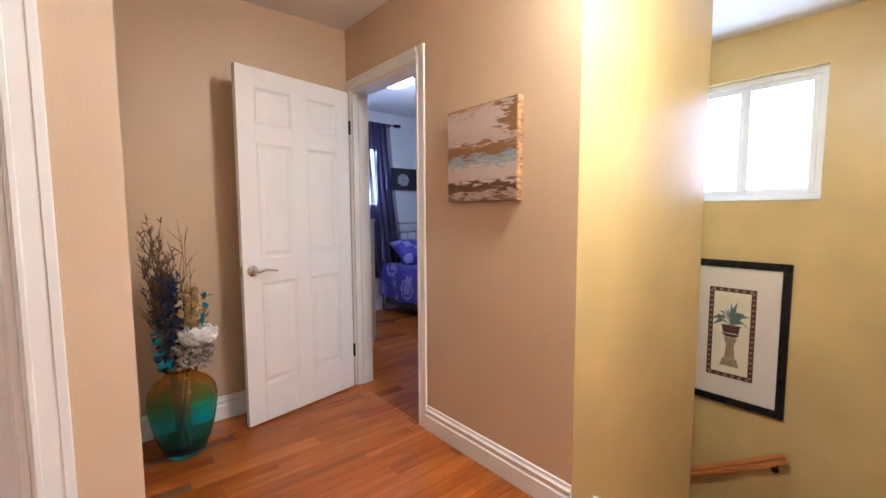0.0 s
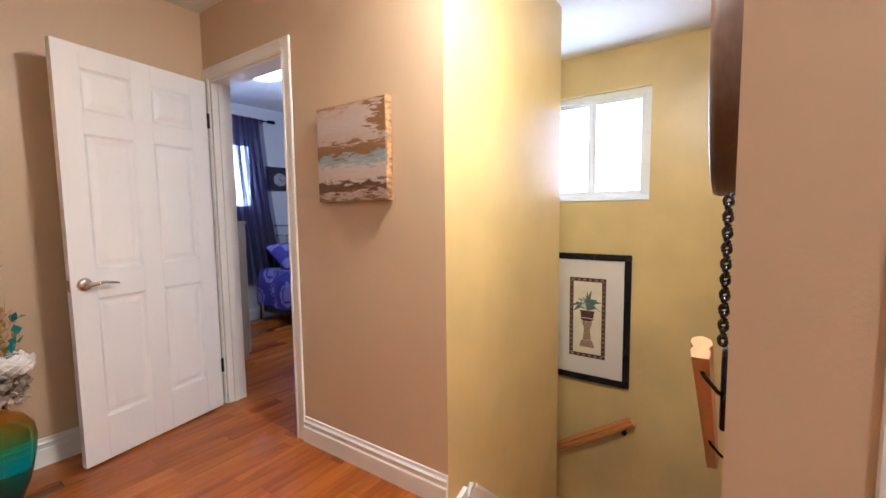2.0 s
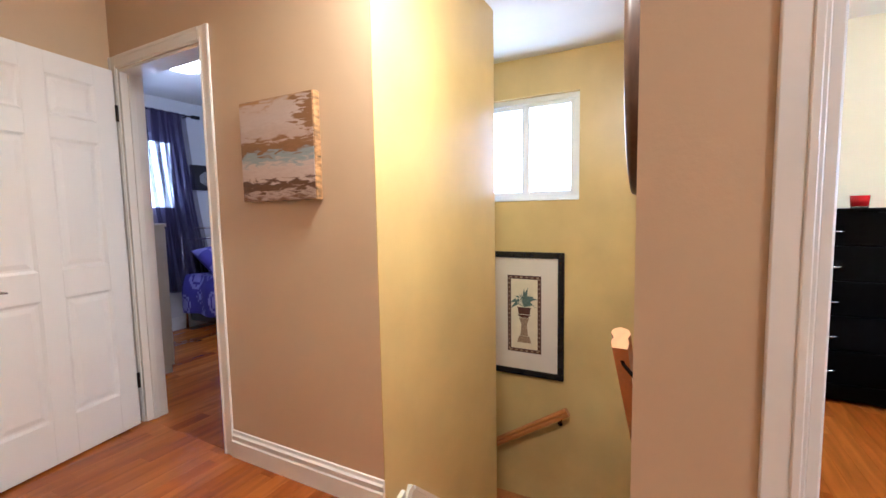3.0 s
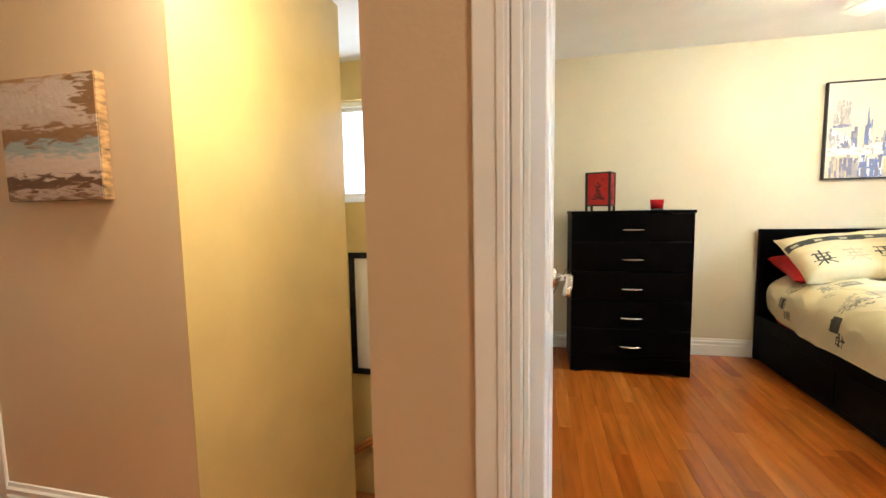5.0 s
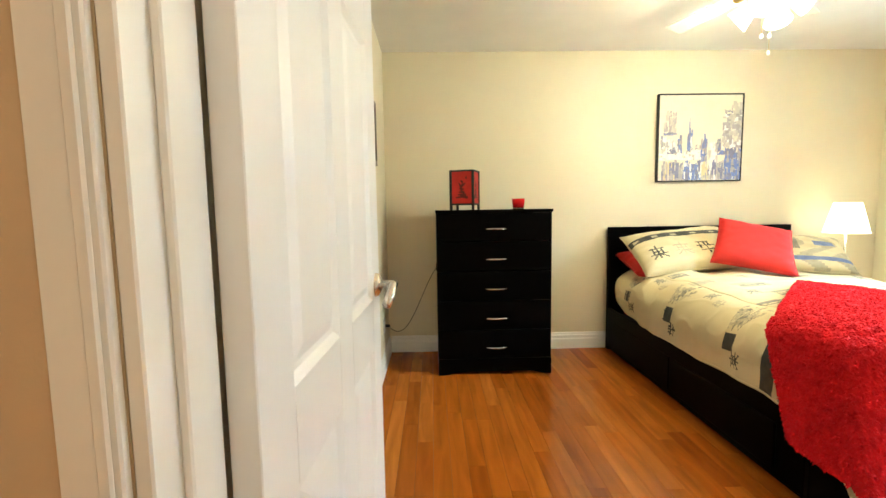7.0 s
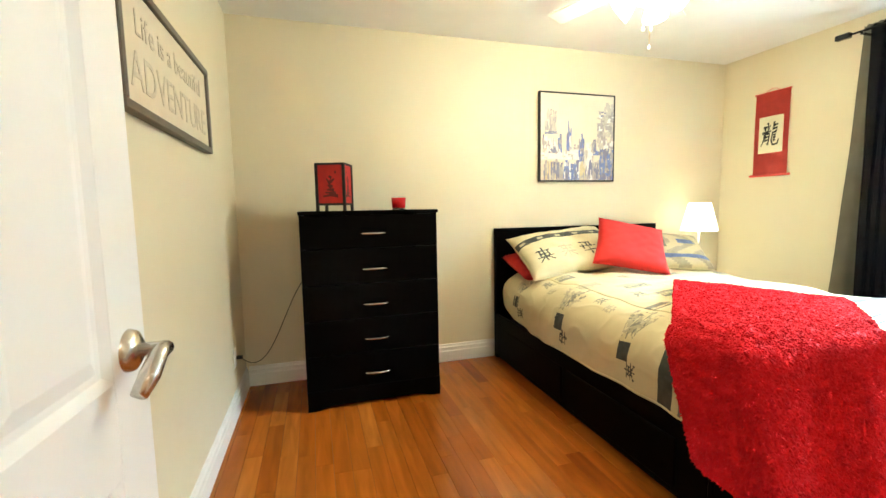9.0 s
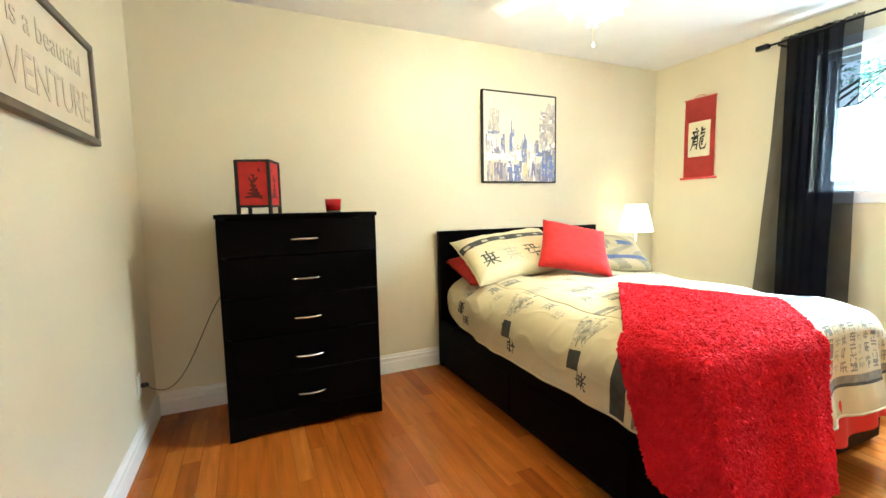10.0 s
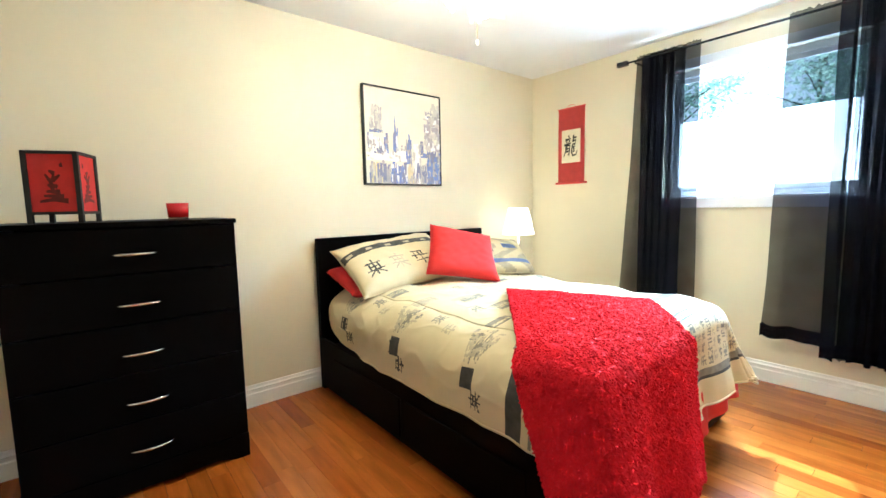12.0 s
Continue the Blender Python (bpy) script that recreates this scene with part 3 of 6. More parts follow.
def lever(parent, x, z, side, toward, wavy=False):
    """Nickel lever handle on a leaf's face (side = +1 or -1 along y), pointing toward +x or -x."""
    y = 0.0175 * side
    bm = bmesh.new()
    lathe(bm, [(0.0, 0.016), (0.018, 0.015), (0.03, 0.008), (0.033, 0.0)], 24)
    bm.transform(Matrix.Translation((x, y, z)) @ Matrix.Rotation(radians(-90 * side), 4, "X"))
    h = part("door_handle", bm, M_STEEL, parent, "brushed nickel lever handle", True)
    bm = bmesh.new()
    if wavy:
        pts = [(x, y, z), (x, y + side * 0.035, z), (x + toward * 0.012, y + side * 0.052, z + 0.003), (x + toward * 0.03, y + side * 0.050, z),
               (x + toward * 0.056, y + side * 0.046, z - 0.022), (x + toward * 0.078, y + side * 0.040, z - 0.042)]
        tube(bm, pts, [0.011, 0.011, 0.012, 0.012, 0.014, 0.011], 12)
    else:
        pts = [(x, y, z), (x, y + side * 0.04, z), (x + toward * 0.015, y + side * 0.052, z + 0.002), (x + toward * 0.06, y + side * 0.052, z + 0.007),
               (x + toward * 0.10, y + side * 0.05, z), (x + toward * 0.122, y + side * 0.05, z - 0.005)]
        tube(bm, pts, [0.011, 0.011, 0.010, 0.008, 0.007, 0.005], 12)
    part("lever", bm, M_STEEL, h, "", True)


def panel_door(name, label, width, hinge_at, angle, lever_sides, wavy=False, knob=0.945):
    """Six-panel leaf; local x runs from the hinge to the latch edge, y is its thickness."""
    W, Hh, T = width, 2.03, 0.035
    bm = bmesh.new()
    sx = [0.0, 0.105, W / 2 - 0.05, W / 2 + 0.05, W - 0.105, W]
    sz = [0.012, 0.23, 0.83, 0.97, 1.62, 1.73, 1.925, Hh]
    for a, b in ((0, 1), (2, 3), (4, 5)):
        box(bm, sx[a], -T / 2, sz[0], sx[b], T / 2, Hh, 0.0015)
    for a, b in ((0, 1), (2, 3), (4, 5), (6, 7)):
        for c, d in ((1, 2), (3, 4)):
            box(bm, sx[c], -T / 2, sz[a], sx[d], T / 2, sz[b], 0.0015)
    ob = structure(name, bm, M_DOOR, label, "door")
    ob.matrix_world = pose(*hinge_at, 0, 0, angle)
    for c, d in ((1, 2), (3, 4)):
        for a, b in ((1, 2), (3, 4), (5, 6)):
            pb = bmesh.new()
            x0, x1, z0, z1 = sx[c], sx[d], sz[a], sz[b]
            rings = []
            for inset, y in ((0.0, 0.0165), (0.012, 0.008), (0.022, 0.0075), (0.045, 0.0145)):
                rings.append([[pb.verts.new((px, y * s, pz)) for px, pz in ((x0 + inset, z0 + inset), (x1 - inset, z0 + inset), (x1 - inset, z1 - inset), (x0 + inset, z1 - inset))] for s in (1, -1)])
            for s in (0, 1):
                for r0, r1 in zip(rings, rings[1:]):
                    for k in range(4):
                        pb.faces.new((r0[s][k], r0[s][(k + 1) % 4], r1[s][(k + 1) % 4], r1[s][k]))
                pb.faces.new(rings[-1][s])
            bmesh.ops.recalc_face_normals(pb, faces=pb.faces[:])
            part("panel", pb, M_DOOR, ob)
    for s, tw in lever_sides:
        lever(ob, W - 0.055, knob, s, tw, wavy)
    part("latch", boxm(W - 0.0005, -0.011, knob - 0.028, W + 0.0015, 0.011, knob + 0.028), M_STEEL, ob, "nickel latch plate")
    for z in (0.274, 1.80):
        hb = bmesh.new()
        tube(hb, [(-0.004, T / 2 + 0.004, z - 0.044), (-0.004, T / 2 + 0.004, z + 0.044)], 0.008, 10)
        part("hinge", hb, M_HINGE, ob, "dark metal hinge")
    return ob


# the guest room door stands open into the hall, before the end wall
panel_door("door_1", "white six-panel door standing open against the hall wall", 0.755, (BX - 0.045, 2.592, 0), 191.2, [(1, -1), (-1, -1)], False, 0.905)
# the bedroom door stands open into the room
panel_door("door_2", "white six-panel bedroom door standing open", 0.765, (WX + 0.122, -0.348, 0), -2.7, [(-1, -1), (1, -1)], True, 1.0)
panel_door("door_3", "white six-panel hall door, closed", 0.729, (-1.03, 1.215, 0), 0, [(-1, -1)])
_sp = structure("strike_plate", boxm(-0.2985, 1.163, 1.038, -0.2966, 1.197, 1.104, 0.0006), M_TRIM, "painted strike plate set in a white door jamb", "strike plate")
part("latch_hole", boxm(-0.2966, 1.171, 1.058, -0.2960, 1.190, 1.084), M_HINGE, _sp, "dark latch hole")
for _z in (1.047, 1.095):
    part("screw", lathe(bmesh.new(), [(0.0, 0.0006), (0.003, 0.0005), (0.0035, 0.0)], 10), M_HINGE, _sp).matrix_basis = Matrix.Translation((-0.2966, 1.180, _z)) @ Matrix.Rotation(radians(90), 4, "Y")


def slider(name, axis, pos, a0, a1, z0, z1, mulls, label, out):
    """Vinyl window in an opening of a wall: frame, sashes, panes and sill. out: which way is outdoors."""
    f = 0.045
    root = None

    def mk(u0, u1, w0, w1, t0, t1, bev=0.003):
        lo, hi = sorted((pos + out * t0, pos + out * t1))
        return boxm(lo, u0, w0, hi, u1, w1, bev) if axis == "x" else boxm(u0, lo, w0, u1, hi, w1, bev)
    root = structure(name, mk(a0, a1, z0, z0 + f, 0.05, 0.12), M_VINYL, label, "window")
    part("window_frame", mk(a0, a1, z1 - f, z1, 0.05, 0.12), M_VINYL, root)
    part("window_frame", mk(a0, a0 + f, z0 + f, z1 - f, 0.05, 0.12), M_VINYL, root)
    part("window_frame", mk(a1 - f, a1, z0 + f, z1 - f, 0.05, 0.12), M_VINYL, root)
    us = [a0 + f] + list(mulls) + [a1 - f]
    for i, (u0, u1) in enumerate(zip(us, us[1:])):
        t = 0.06 + 0.022 * (i % 2)
        for b in ((u0, u0 + 0.035, z0 + f, z1 - f), (u1 - 0.035, u1, z0 + f, z1 - f), (u0 + 0.035, u1 - 0.035, z0 + f, z0 + f + 0.035), (u0 + 0.035, u1 - 0.035, z1 - f - 0.035, z1 - f)):
            part("sash", mk(*b, t, t + 0.02), M_VINYL, root)
        g = part("pane", mk(u0 + 0.034, u1 - 0.034, z0 + f + 0.034, z1 - f - 0.034, t + 0.008, t + 0.012, 0), M_GLASS, root, "clear glass pane")
        g.visible_shadow = False
    part("window_sill", mk(a0 - 0.0, a1 + 0.0, z0 - 0.001, z0 + 0.012, -0.012, 0.05), M_VINYL, root)
    return root


slider("window_1", "x", GX, 0.479, 1.40, 1.305, 2.16, [0.935], "white vinyl sliding window high in the stairwell", 1)
slider("window_2", "y", SY, 1.40, 2.585, 1.265, 2.205, [1.995], "white vinyl sliding window behind black sheers", -1)
_w = bpy.data.objects["window_2"]
for _b in ((1.335, 2.2055, 2.65, 2.275, 0.016), (1.335, 1.19, 1.3995, 2.205, 0.014), (2.5855, 1.19, 2.65, 2.205, 0.014), (1.40, 1.19, 2.585, 1.263, 0.018)):
    part("window_casing", boxm(_b[0], SY + 0.0005, _b[1], _b[2], SY + _b[4], _b[3], 0.003), M_VINYL, _w, "white casing board")
slider("window_3", "y", 4.55, 1.75, 2.78, 1.25, 2.1, [2.27], "bright guest room window behind purple sheers", 1)

# ---- hall things ----


def canvas_painting():
    th = thing("canvas_painting", "abstract brown and grey canvas painting on the tan wall", "painting", (BX - 0.001, 1.335, 1.50))
    y0, y1, z0, z1 = -0.222, 0.222, -0.218, 0.218
    part("canvas", boxm(-0.036, y0, z0, 0, y1, z1, 0.004, 2), M_GOLDEDGE, th, "gold painted canvas edge")
    part("painted_front", boxm(-0.0385, y0 + 0.004, z0 + 0.004, -0.0365, y1 - 0.004, z1 - 0.004), M_ART, th, "brushed bands of brown, cream and grey")


canvas_painting()


def vase(at):
    th = thing("vase", "tall ombre glass vase, amber over turquoise, on the floor", "vase", at)
    prof = [(0.0, 0.0), (0.075, 0.0), (0.095, 0.02), (0.128, 0.11), (0.150, 0.21), (0.158, 0.29), (0.150, 0.345), (0.118, 0.388), (0.083, 0.408), (0.071, 0.425), (0.074, 0.445), (0.092, 0.462)]
    prof += [(r - 0.006, z) for r, z in reversed(prof[3:])] + [(0.088, 0.03), (0.0, 0.022)]
    part("glass_body", lathe(bmesh.new(), prof, 48), M_VASE, th, "", True)
    ring = [(0.091 * math.cos(radians(k * 7.5)), 0.091 * math.sin(radians(k * 7.5)), 0.464) for k in range(49)]
    part("lip", tube(bmesh.new(), ring, 0.0048, 8, cap=False), M_AMBER, th, "rolled amber glass lip", True)
    return th


def dried_arrangement(at):
    """Twigs, straw, silk leaves and blooms standing in the vase."""
    rng = random.Random(5)
    th = thing("dried_arrangement", "dried twigs with teal silk leaves and a cream bloom", "dried flowers", at)
    base = Vector((0, 0, 0.03))
    tw = bmesh.new()

    def stem(bm, a, lean, h, r, wob=0.03, side=3):
        p0 = base + Vector((rng.uniform(-0.025, 0.025), rng.uniform(-0.025, 0.025), 0))
        neck = Vector((0.045 * math.cos(a), 0.045 * math.sin(a), 0.43))
        top = Vector((lean * math.cos(a), lean * math.sin(a), h))
        pts = [p0, neck]
        n = 7
        for k in range(1, n + 1):
            f = k / n
            pts.append(neck.lerp(top, f) + Vector((rng.uniform(-wob, wob) * f, rng.uniform(-wob, wob) * f, 0)))
        tube(bm, pts, [r * (1 - 0.75 * i / (len(pts) - 1)) for i in range(len(pts))], 5)
        for _ in range(side * 2 if side > 8 else 0):
            f = rng.uniform(3.2, len(pts) - 1.01)
            q = pts[int(f)].lerp(pts[int(f) + 1], f - int(f))
            d = Vector((rng.uniform(-0.022, 0.022), rng.uniform(-0.022, 0.022), rng.uniform(0.006, 0.03)))
            tube(bm, [q, q + d], [r * 0.55, r * 0.5], 4)
        for _ in range(side):
            i = rng.randrange(3, len(pts) - 1)
            d = Vector((rng.uniform(-0.06, 0.06), rng.uniform(-0.06, 0.06), rng.uniform(0.03, 0.11)))
            q = pts[i]
            tube(bm, [q, q + d * 0.5 + Vector((rng.uniform(-0.01, 0.01), 0, 0.01)), q + d], [r * 0.5, r * 0.35, r * 0.15], 4)
        return pts
    for k in range(22):
        stem(tw, rng.uniform(1.9, 3.6), rng.uniform(0.03, 0.15), rng.uniform(0.78, 1.25), 0.0052, 0.045, side=9)
    for k in range(5):
        stem(tw, rng.uniform(-0.9, 1.2), rng.uniform(0.0, 0.10), rng.uniform(0.85, 1.24), 0.0038, side=5)
    tagged(part("twig_bundle", tw, M_TWIG, th, "thin bare brown twigs"), kind="stuff")
    sb = bmesh.new()
    for k in range(26):
        stem(sb, rng.uniform(-1.2, 1.2), rng.uniform(0.04, 0.11), rng.uniform(0.62, 0.96), 0.003, side=2)
    tagged(part("straw_bundle", sb, M_STRAW, th, "golden dry straw"), kind="stuff")

    def leafy(bm, p, d, l, w):
        d = d.normalized()
        s = d.cross(Vector((rng.uniform(-1, 1), rng.uniform(-1, 1), 0.3))).normalized() * w
        c = p + d * l * 0.5 + d.cross(s) * 0.25
        vs = [bm.verts.new(q) for q in (p, c + s, p + d * l, c - s)]
        bm.faces.new(vs)
        vb = [bm.verts.new(q + d.cross(s).normalized() * 0.0015) for q in (p, c - s, p + d * l, c + s)]
        bm.faces.new(vb)
    lb = bmesh.new()
    for a, lean, h in ((0.2, 0.15, 0.80), (3.0, 0.09, 0.72), (-0.6, 0.09, 0.66), (3.4, 0.11, 0.60), (0.9, 0.05, 0.74), (3.7, 0.12, 0.50)):
        pts = stem(lb, a, lean, h, 0.0025, side=0)
        for i in range(3, len(pts)):
            for _ in range(2):
                leafy(lb, pts[i], Vector((rng.uniform(-1, 1), rng.uniform(-1, 1), rng.uniform(-0.2, 0.8))), rng.uniform(0.04, 0.055), 0.022)
    tagged(part("teal_foliage", lb, M_TEAL, th, "teal silk leaves"), kind="stuff")
    nb = bmesh.new()
    for _ in range(520):
        z = rng.uniform(0.46, 0.92)
        a, r = rng.uniform(0, 6.28), rng.uniform(0.0, 0.055)
        leafy(nb, Vector((-0.045 + r * math.cos(a), r * math.sin(a), z)), Vector((rng.uniform(-1, 1), rng.uniform(-1, 1), rng.uniform(-0.3, 1))), 0.035, 0.012)
    tagged(part("navy_foliage", nb, M_NAVY, th, "dark navy silk leaves"), kind="stuff")
    gb = bmesh.new()
    for _ in range(120):
        z = rng.uniform(0.62, 0.86)
        a, r = rng.uniform(0, 6.28), rng.uniform(0.0, 0.05)
        leafy(gb, Vector((0.06 + r * math.cos(a), r * math.sin(a), z)), Vector((rng.uniform(-1, 1), rng.uniform(-1, 1), rng.uniform(-0.2, 1))), 0.04, 0.010)
    tagged(part("dry_foliage", gb, M_STRAW, th, "golden dry petals"), kind="stuff")
    fb = bmesh.new()
    c = Vector((0.075, -0.055, 0.58))
    for ring, cnt, rad, up in ((0, 5, 0.065, 2.2), (1, 8, 0.095, 1.3), (2, 10, 0.105, 0.6)):
        for k in range(cnt):
            a = 6.283 * k / cnt + ring * 0.4
            d = Vector((math.cos(a), math.sin(a), up)).normalized()
            s = Vector((-math.sin(a), math.cos(a), 0)) * rad * 0.72
            grid = []
            for i in range(4):
                f = i / 3
                wv = math.sin(math.pi * (0.15 + 0.75 * f))
                grid.append([fb.verts.new(c + d * rad * f + s * wv * g + Vector((0, 0, 0.016 * f * f - 0.012 * g * g))) for g in (-1, 0, 1)])
            for g0, g1 in zip(grid, grid[1:]):
                for q in range(2):
                    fb.faces.new((g0[q], g0[q + 1], g1[q + 1], g1[q]))
    bloom = part("bloom", fb, M_PETAL, th, "large cream silk bloom", True)
    sol = bloom.modifiers.new("thickness", "SOLIDIFY")
    sol.thickness = 0.002
    kb = bmesh.new()
    for _ in range(420):
        a, r, z = rng.uniform(0, 6.28), rng.uniform(0.02, 0.075), rng.uniform(0.46, 0.57)
        leafy(kb, Vector((0.05 + r * math.cos(a) * 1.1, -0.03 + r * math.sin(a), z)), Vector((rng.uniform(-1, 1), rng.uniform(-1, 1), rng.uniform(-0.4, 0.8))), 0.034, 0.012)
    tagged(part("lace_foliage", kb, M_LACE, th, "grey lacy foliage"), kind="stuff")
    return th


vase((0.165, 2.40, 0))
dried_arrangement((0.165, 2.40, 0))


def framed_print():
    """Palm in an urn, in a cream mat and black frame, on the stairwell window wall."""
    y0, y1, z0, z1 = 0.586, 1.262, -0.205, 0.874
    th = thing("framed_print", "framed palm print in a cream mat with a black frame", "picture", (GX - 0.001, (y0 + y1) / 2, (z0 + z1) / 2))
    w, h, f = (y1 - y0) / 2, (z1 - z0) / 2, 0.052
    for b in ((-w, -h, w, -h + f), (-w, h - f, w, h), (-w, -h + f, -w + f, h - f), (w - f, -h + f, w, h - f)):
        part("frame_rail", boxm(-0.03, b[0], b[1], 0, b[2], b[3], 0.006, 2), M_IRON, th, "black moulded frame")
    part("mat", boxm(-0.014, -w + f, -h + f, -0.004, w - f, h - f), M_MAT, th, "cream mat board")
    pw, ph = 0.148, 0.336
    pr = part("print", boxm(-0.017, -pw, -ph, -0.0145, pw, ph), M_PAPER, th, "palm print with patterned border")
    bm = bmesh.new()
    bw = 0.031
    for b in ((-pw, -ph, pw, -ph + bw), (-pw, ph - bw, pw, ph), (-pw, -ph + bw, -pw + bw, ph - bw), (pw - bw, -ph + bw, pw, ph - bw)):
        box(bm, -0.0185, b[0], b[1], -0.0172, b[2], b[3])
    part("border", bm, M_BURG, pr)
    bm = bmesh.new()
    n = 17
    for k in range(n):
        z = -ph + 0.03 + (2 * ph - 0.06) * k / (n - 1)
        for y in (-pw + bw / 2, pw - bw / 2):
            box(bm, -0.0198, y - 0.008, z - 0.006, -0.0187, y + 0.008, z + 0.004)
    for k in range(6):
        y = -pw + 0.03 + (2 * pw - 0.06) * k / 5
        for z in (-ph + bw / 2, ph - bw / 2):
            box(bm, -0.0198, y - 0.011, z - 0.007, -0.0187, y + 0.011, z + 0.007)
    tagged(part("border_pattern", bm, M_STONE, pr), kind="stuff")
    bm = bmesh.new()

    def poly(pts, x=-0.0188):
        vs = [bm.verts.new((x, p[0], p[1])) for p in pts]
        bm.faces.new(vs)
    poly([(-0.055, 0.045), (-0.065, 0.06), (0.065, 0.06), (0.055, 0.045), (0.05, 0.0), (-0.05, 0.0)])
    poly([(-0.06, -0.005), (0.06, -0.005), (0.03, -0.03), (-0.03, -0.03)])
    part("urn", bm, M_BURG, pr)
    bm = bmesh.new()
    poly([(-0.045, -0.032), (0.045, -0.032), (0.024, -0.09), (0.034, -0.19), (-0.034, -0.19), (-0.024, -0.09)])
    poly([(-0.045, -0.192), (0.045, -0.192), (0.062, -0.25), (-0.062, -0.25)])
    part("pedestal", bm, M_STONE, pr)
    bm = bmesh.new()
    for k in range(13):
        a = radians(8 + 164 * k / 12)
        r = 0.125 + 0.025 * math.sin(k * 2.1)
        tip = (r * math.cos(a) * 1.0, 0.07 + r * math.sin(a) * 1.25 - 0.05 * abs(math.cos(a)))
        mid = (0.5 * r * math.cos(a), 0.085 + 0.62 * r * math.sin(a))
        poly([(0, 0.062), (mid[0] + 0.010, mid[1] + 0.014), tip, (mid[0] - 0.010, mid[1] - 0.012)], -0.0188 - 0.0002 * k)
    part("palm", bm, M_PALM, pr)


framed_print()


def handrail(name, label, p0, p1, wall_out, brackets):
    """Oak rail between two points with its metal brackets; wall_out points from the wall to the rail."""
    th = thing(name, label, "handrail", p0)
    a, b, o = Vector((0, 0, 0)), Vector(p1) - Vector(p0), Vector(wall_out)
    d = b.normalized()
    up = d.cross(o).normalized()
    if up.z < 0:
        up = -up
    prof = [(-0.022, -0.034), (0.022, -0.034), (0.026, -0.012), (0.020, 0.0), (0.028, 0.014), (0.022, 0.028), (0.0, 0.035), (-0.022, 0.028), (-0.028, 0.014), (-0.020, 0.0), (-0.026, -0.012)]
    bm = bmesh.new()
    ra = [bm.verts.new(a + o * u + up * v) for u, v in prof]
    rb = [bm.verts.new(b + o * u + up * v) for u, v in prof]
    for k in range(len(prof)):
        bm.faces.new((ra[k], ra[(k + 1) % len(prof)], rb[(k + 1) % len(prof)], rb[k]))
    e0, e1 = bm.faces.new(ra[::-1]), bm.faces.new(rb)
    bmesh.ops.recalc_face_normals(bm, faces=bm.faces[:])
    e0.material_index = e1.material_index = 1
    part("rail", bm, [M_OAK, M_OAK_END], th)
    for f in brackets:
        q = a.lerp(b, f)
        bm = bmesh.new()
        wl = q - o * 0.062 - Vector((0, 0, 0.10))
        tube(bm, [q - up * 0.03, q - up * 0.045 - o * 0.006, wl + o * 0.02 + Vector((0, 0, 0.012)), wl], 0.006, 8)
        lathe_bm = bmesh.new()
        part("bracket", bm, M_IRON, th, "dark metal bracket", True)
        lathe(lathe_bm, [(0.0, 0.006), (0.02, 0.005), (0.022, 0.0)], 16)
        lathe_bm.transform(Matrix.Translation(wl) @ o.to_track_quat("Z", "Y").to_matrix().to_4x4())
        part("bracket_plate", lathe_bm, M_IRON, th)


handrail("handrail", "varnished oak handrail sloping down on metal brackets", (1.30, -0.028, 0.83), (2.45, -0.028, -0.10), (0, 1, 0), (0.07, 0.62))
handrail("handrail", "varnished oak handrail descending along the window wall", (GX - 0.062, 0.545, -0.44), (GX - 0.062, 1.75, -1.22), (-1, 0, 0), (0.06, 0.7))


def oval_mirror():
    """Deep dark wooden oval frame with a mirror, seen edge-on on the stair wall."""
    th = thing("wall_mirror", "deep dark wooden oval mirror on the stairwell wall", "mirror", (1.86, DY + 0.001, 1.82))
    n, A, B = 48, 0.44, 0.545
    prof = [(1.0, 0.0), (1.0, 0.07), (0.985, 0.088), (0.93, 0.093), (0.84, 0.085), (0.80, 0.07), (0.80, 0.0)]
    bm = bmesh.new()
    rings = [[bm.verts.new((A * s * math.cos(6.28319 * k / n), d, B * s * math.sin(6.28319 * k / n))) for k in range(n)] for s, d in prof]
    for r0, r1 in zip(rings, rings[1:]):
        for k in range(n):
            bm.faces.new((r0[k], r0[(k + 1) % n], r1[(k + 1) % n], r1[k]))
    bmesh.ops.recalc_face_normals(bm, faces=bm.faces[:])
    part("frame", bm, M_WALNUT, th, "deep dark walnut frame", True)
    bm = bmesh.new()
    domes = [[bm.verts.new((A * q * math.cos(6.28319 * k / n), d, B * q * math.sin(6.28319 * k / n))) for k in range(n)] for q, d in ((0.83, 0.07), (0.83, 0.089), (0.80, 0.096), (0.4, 0.103), (0.05, 0.105))]
    for r0, r1 in zip(domes, domes[1:]):
        for k in range(n):
            bm.faces.new((r0[k], r0[(k + 1) % n], r1[(k + 1) % n], r1[k]))
    bm.faces.new(domes[-1])
    bmesh.ops.recalc_face_normals(bm, faces=bm.faces[:])
    part("mirror_glass", bm, M_MIRROR, th, "bevelled convex mirror glass", True)


oval_mirror()


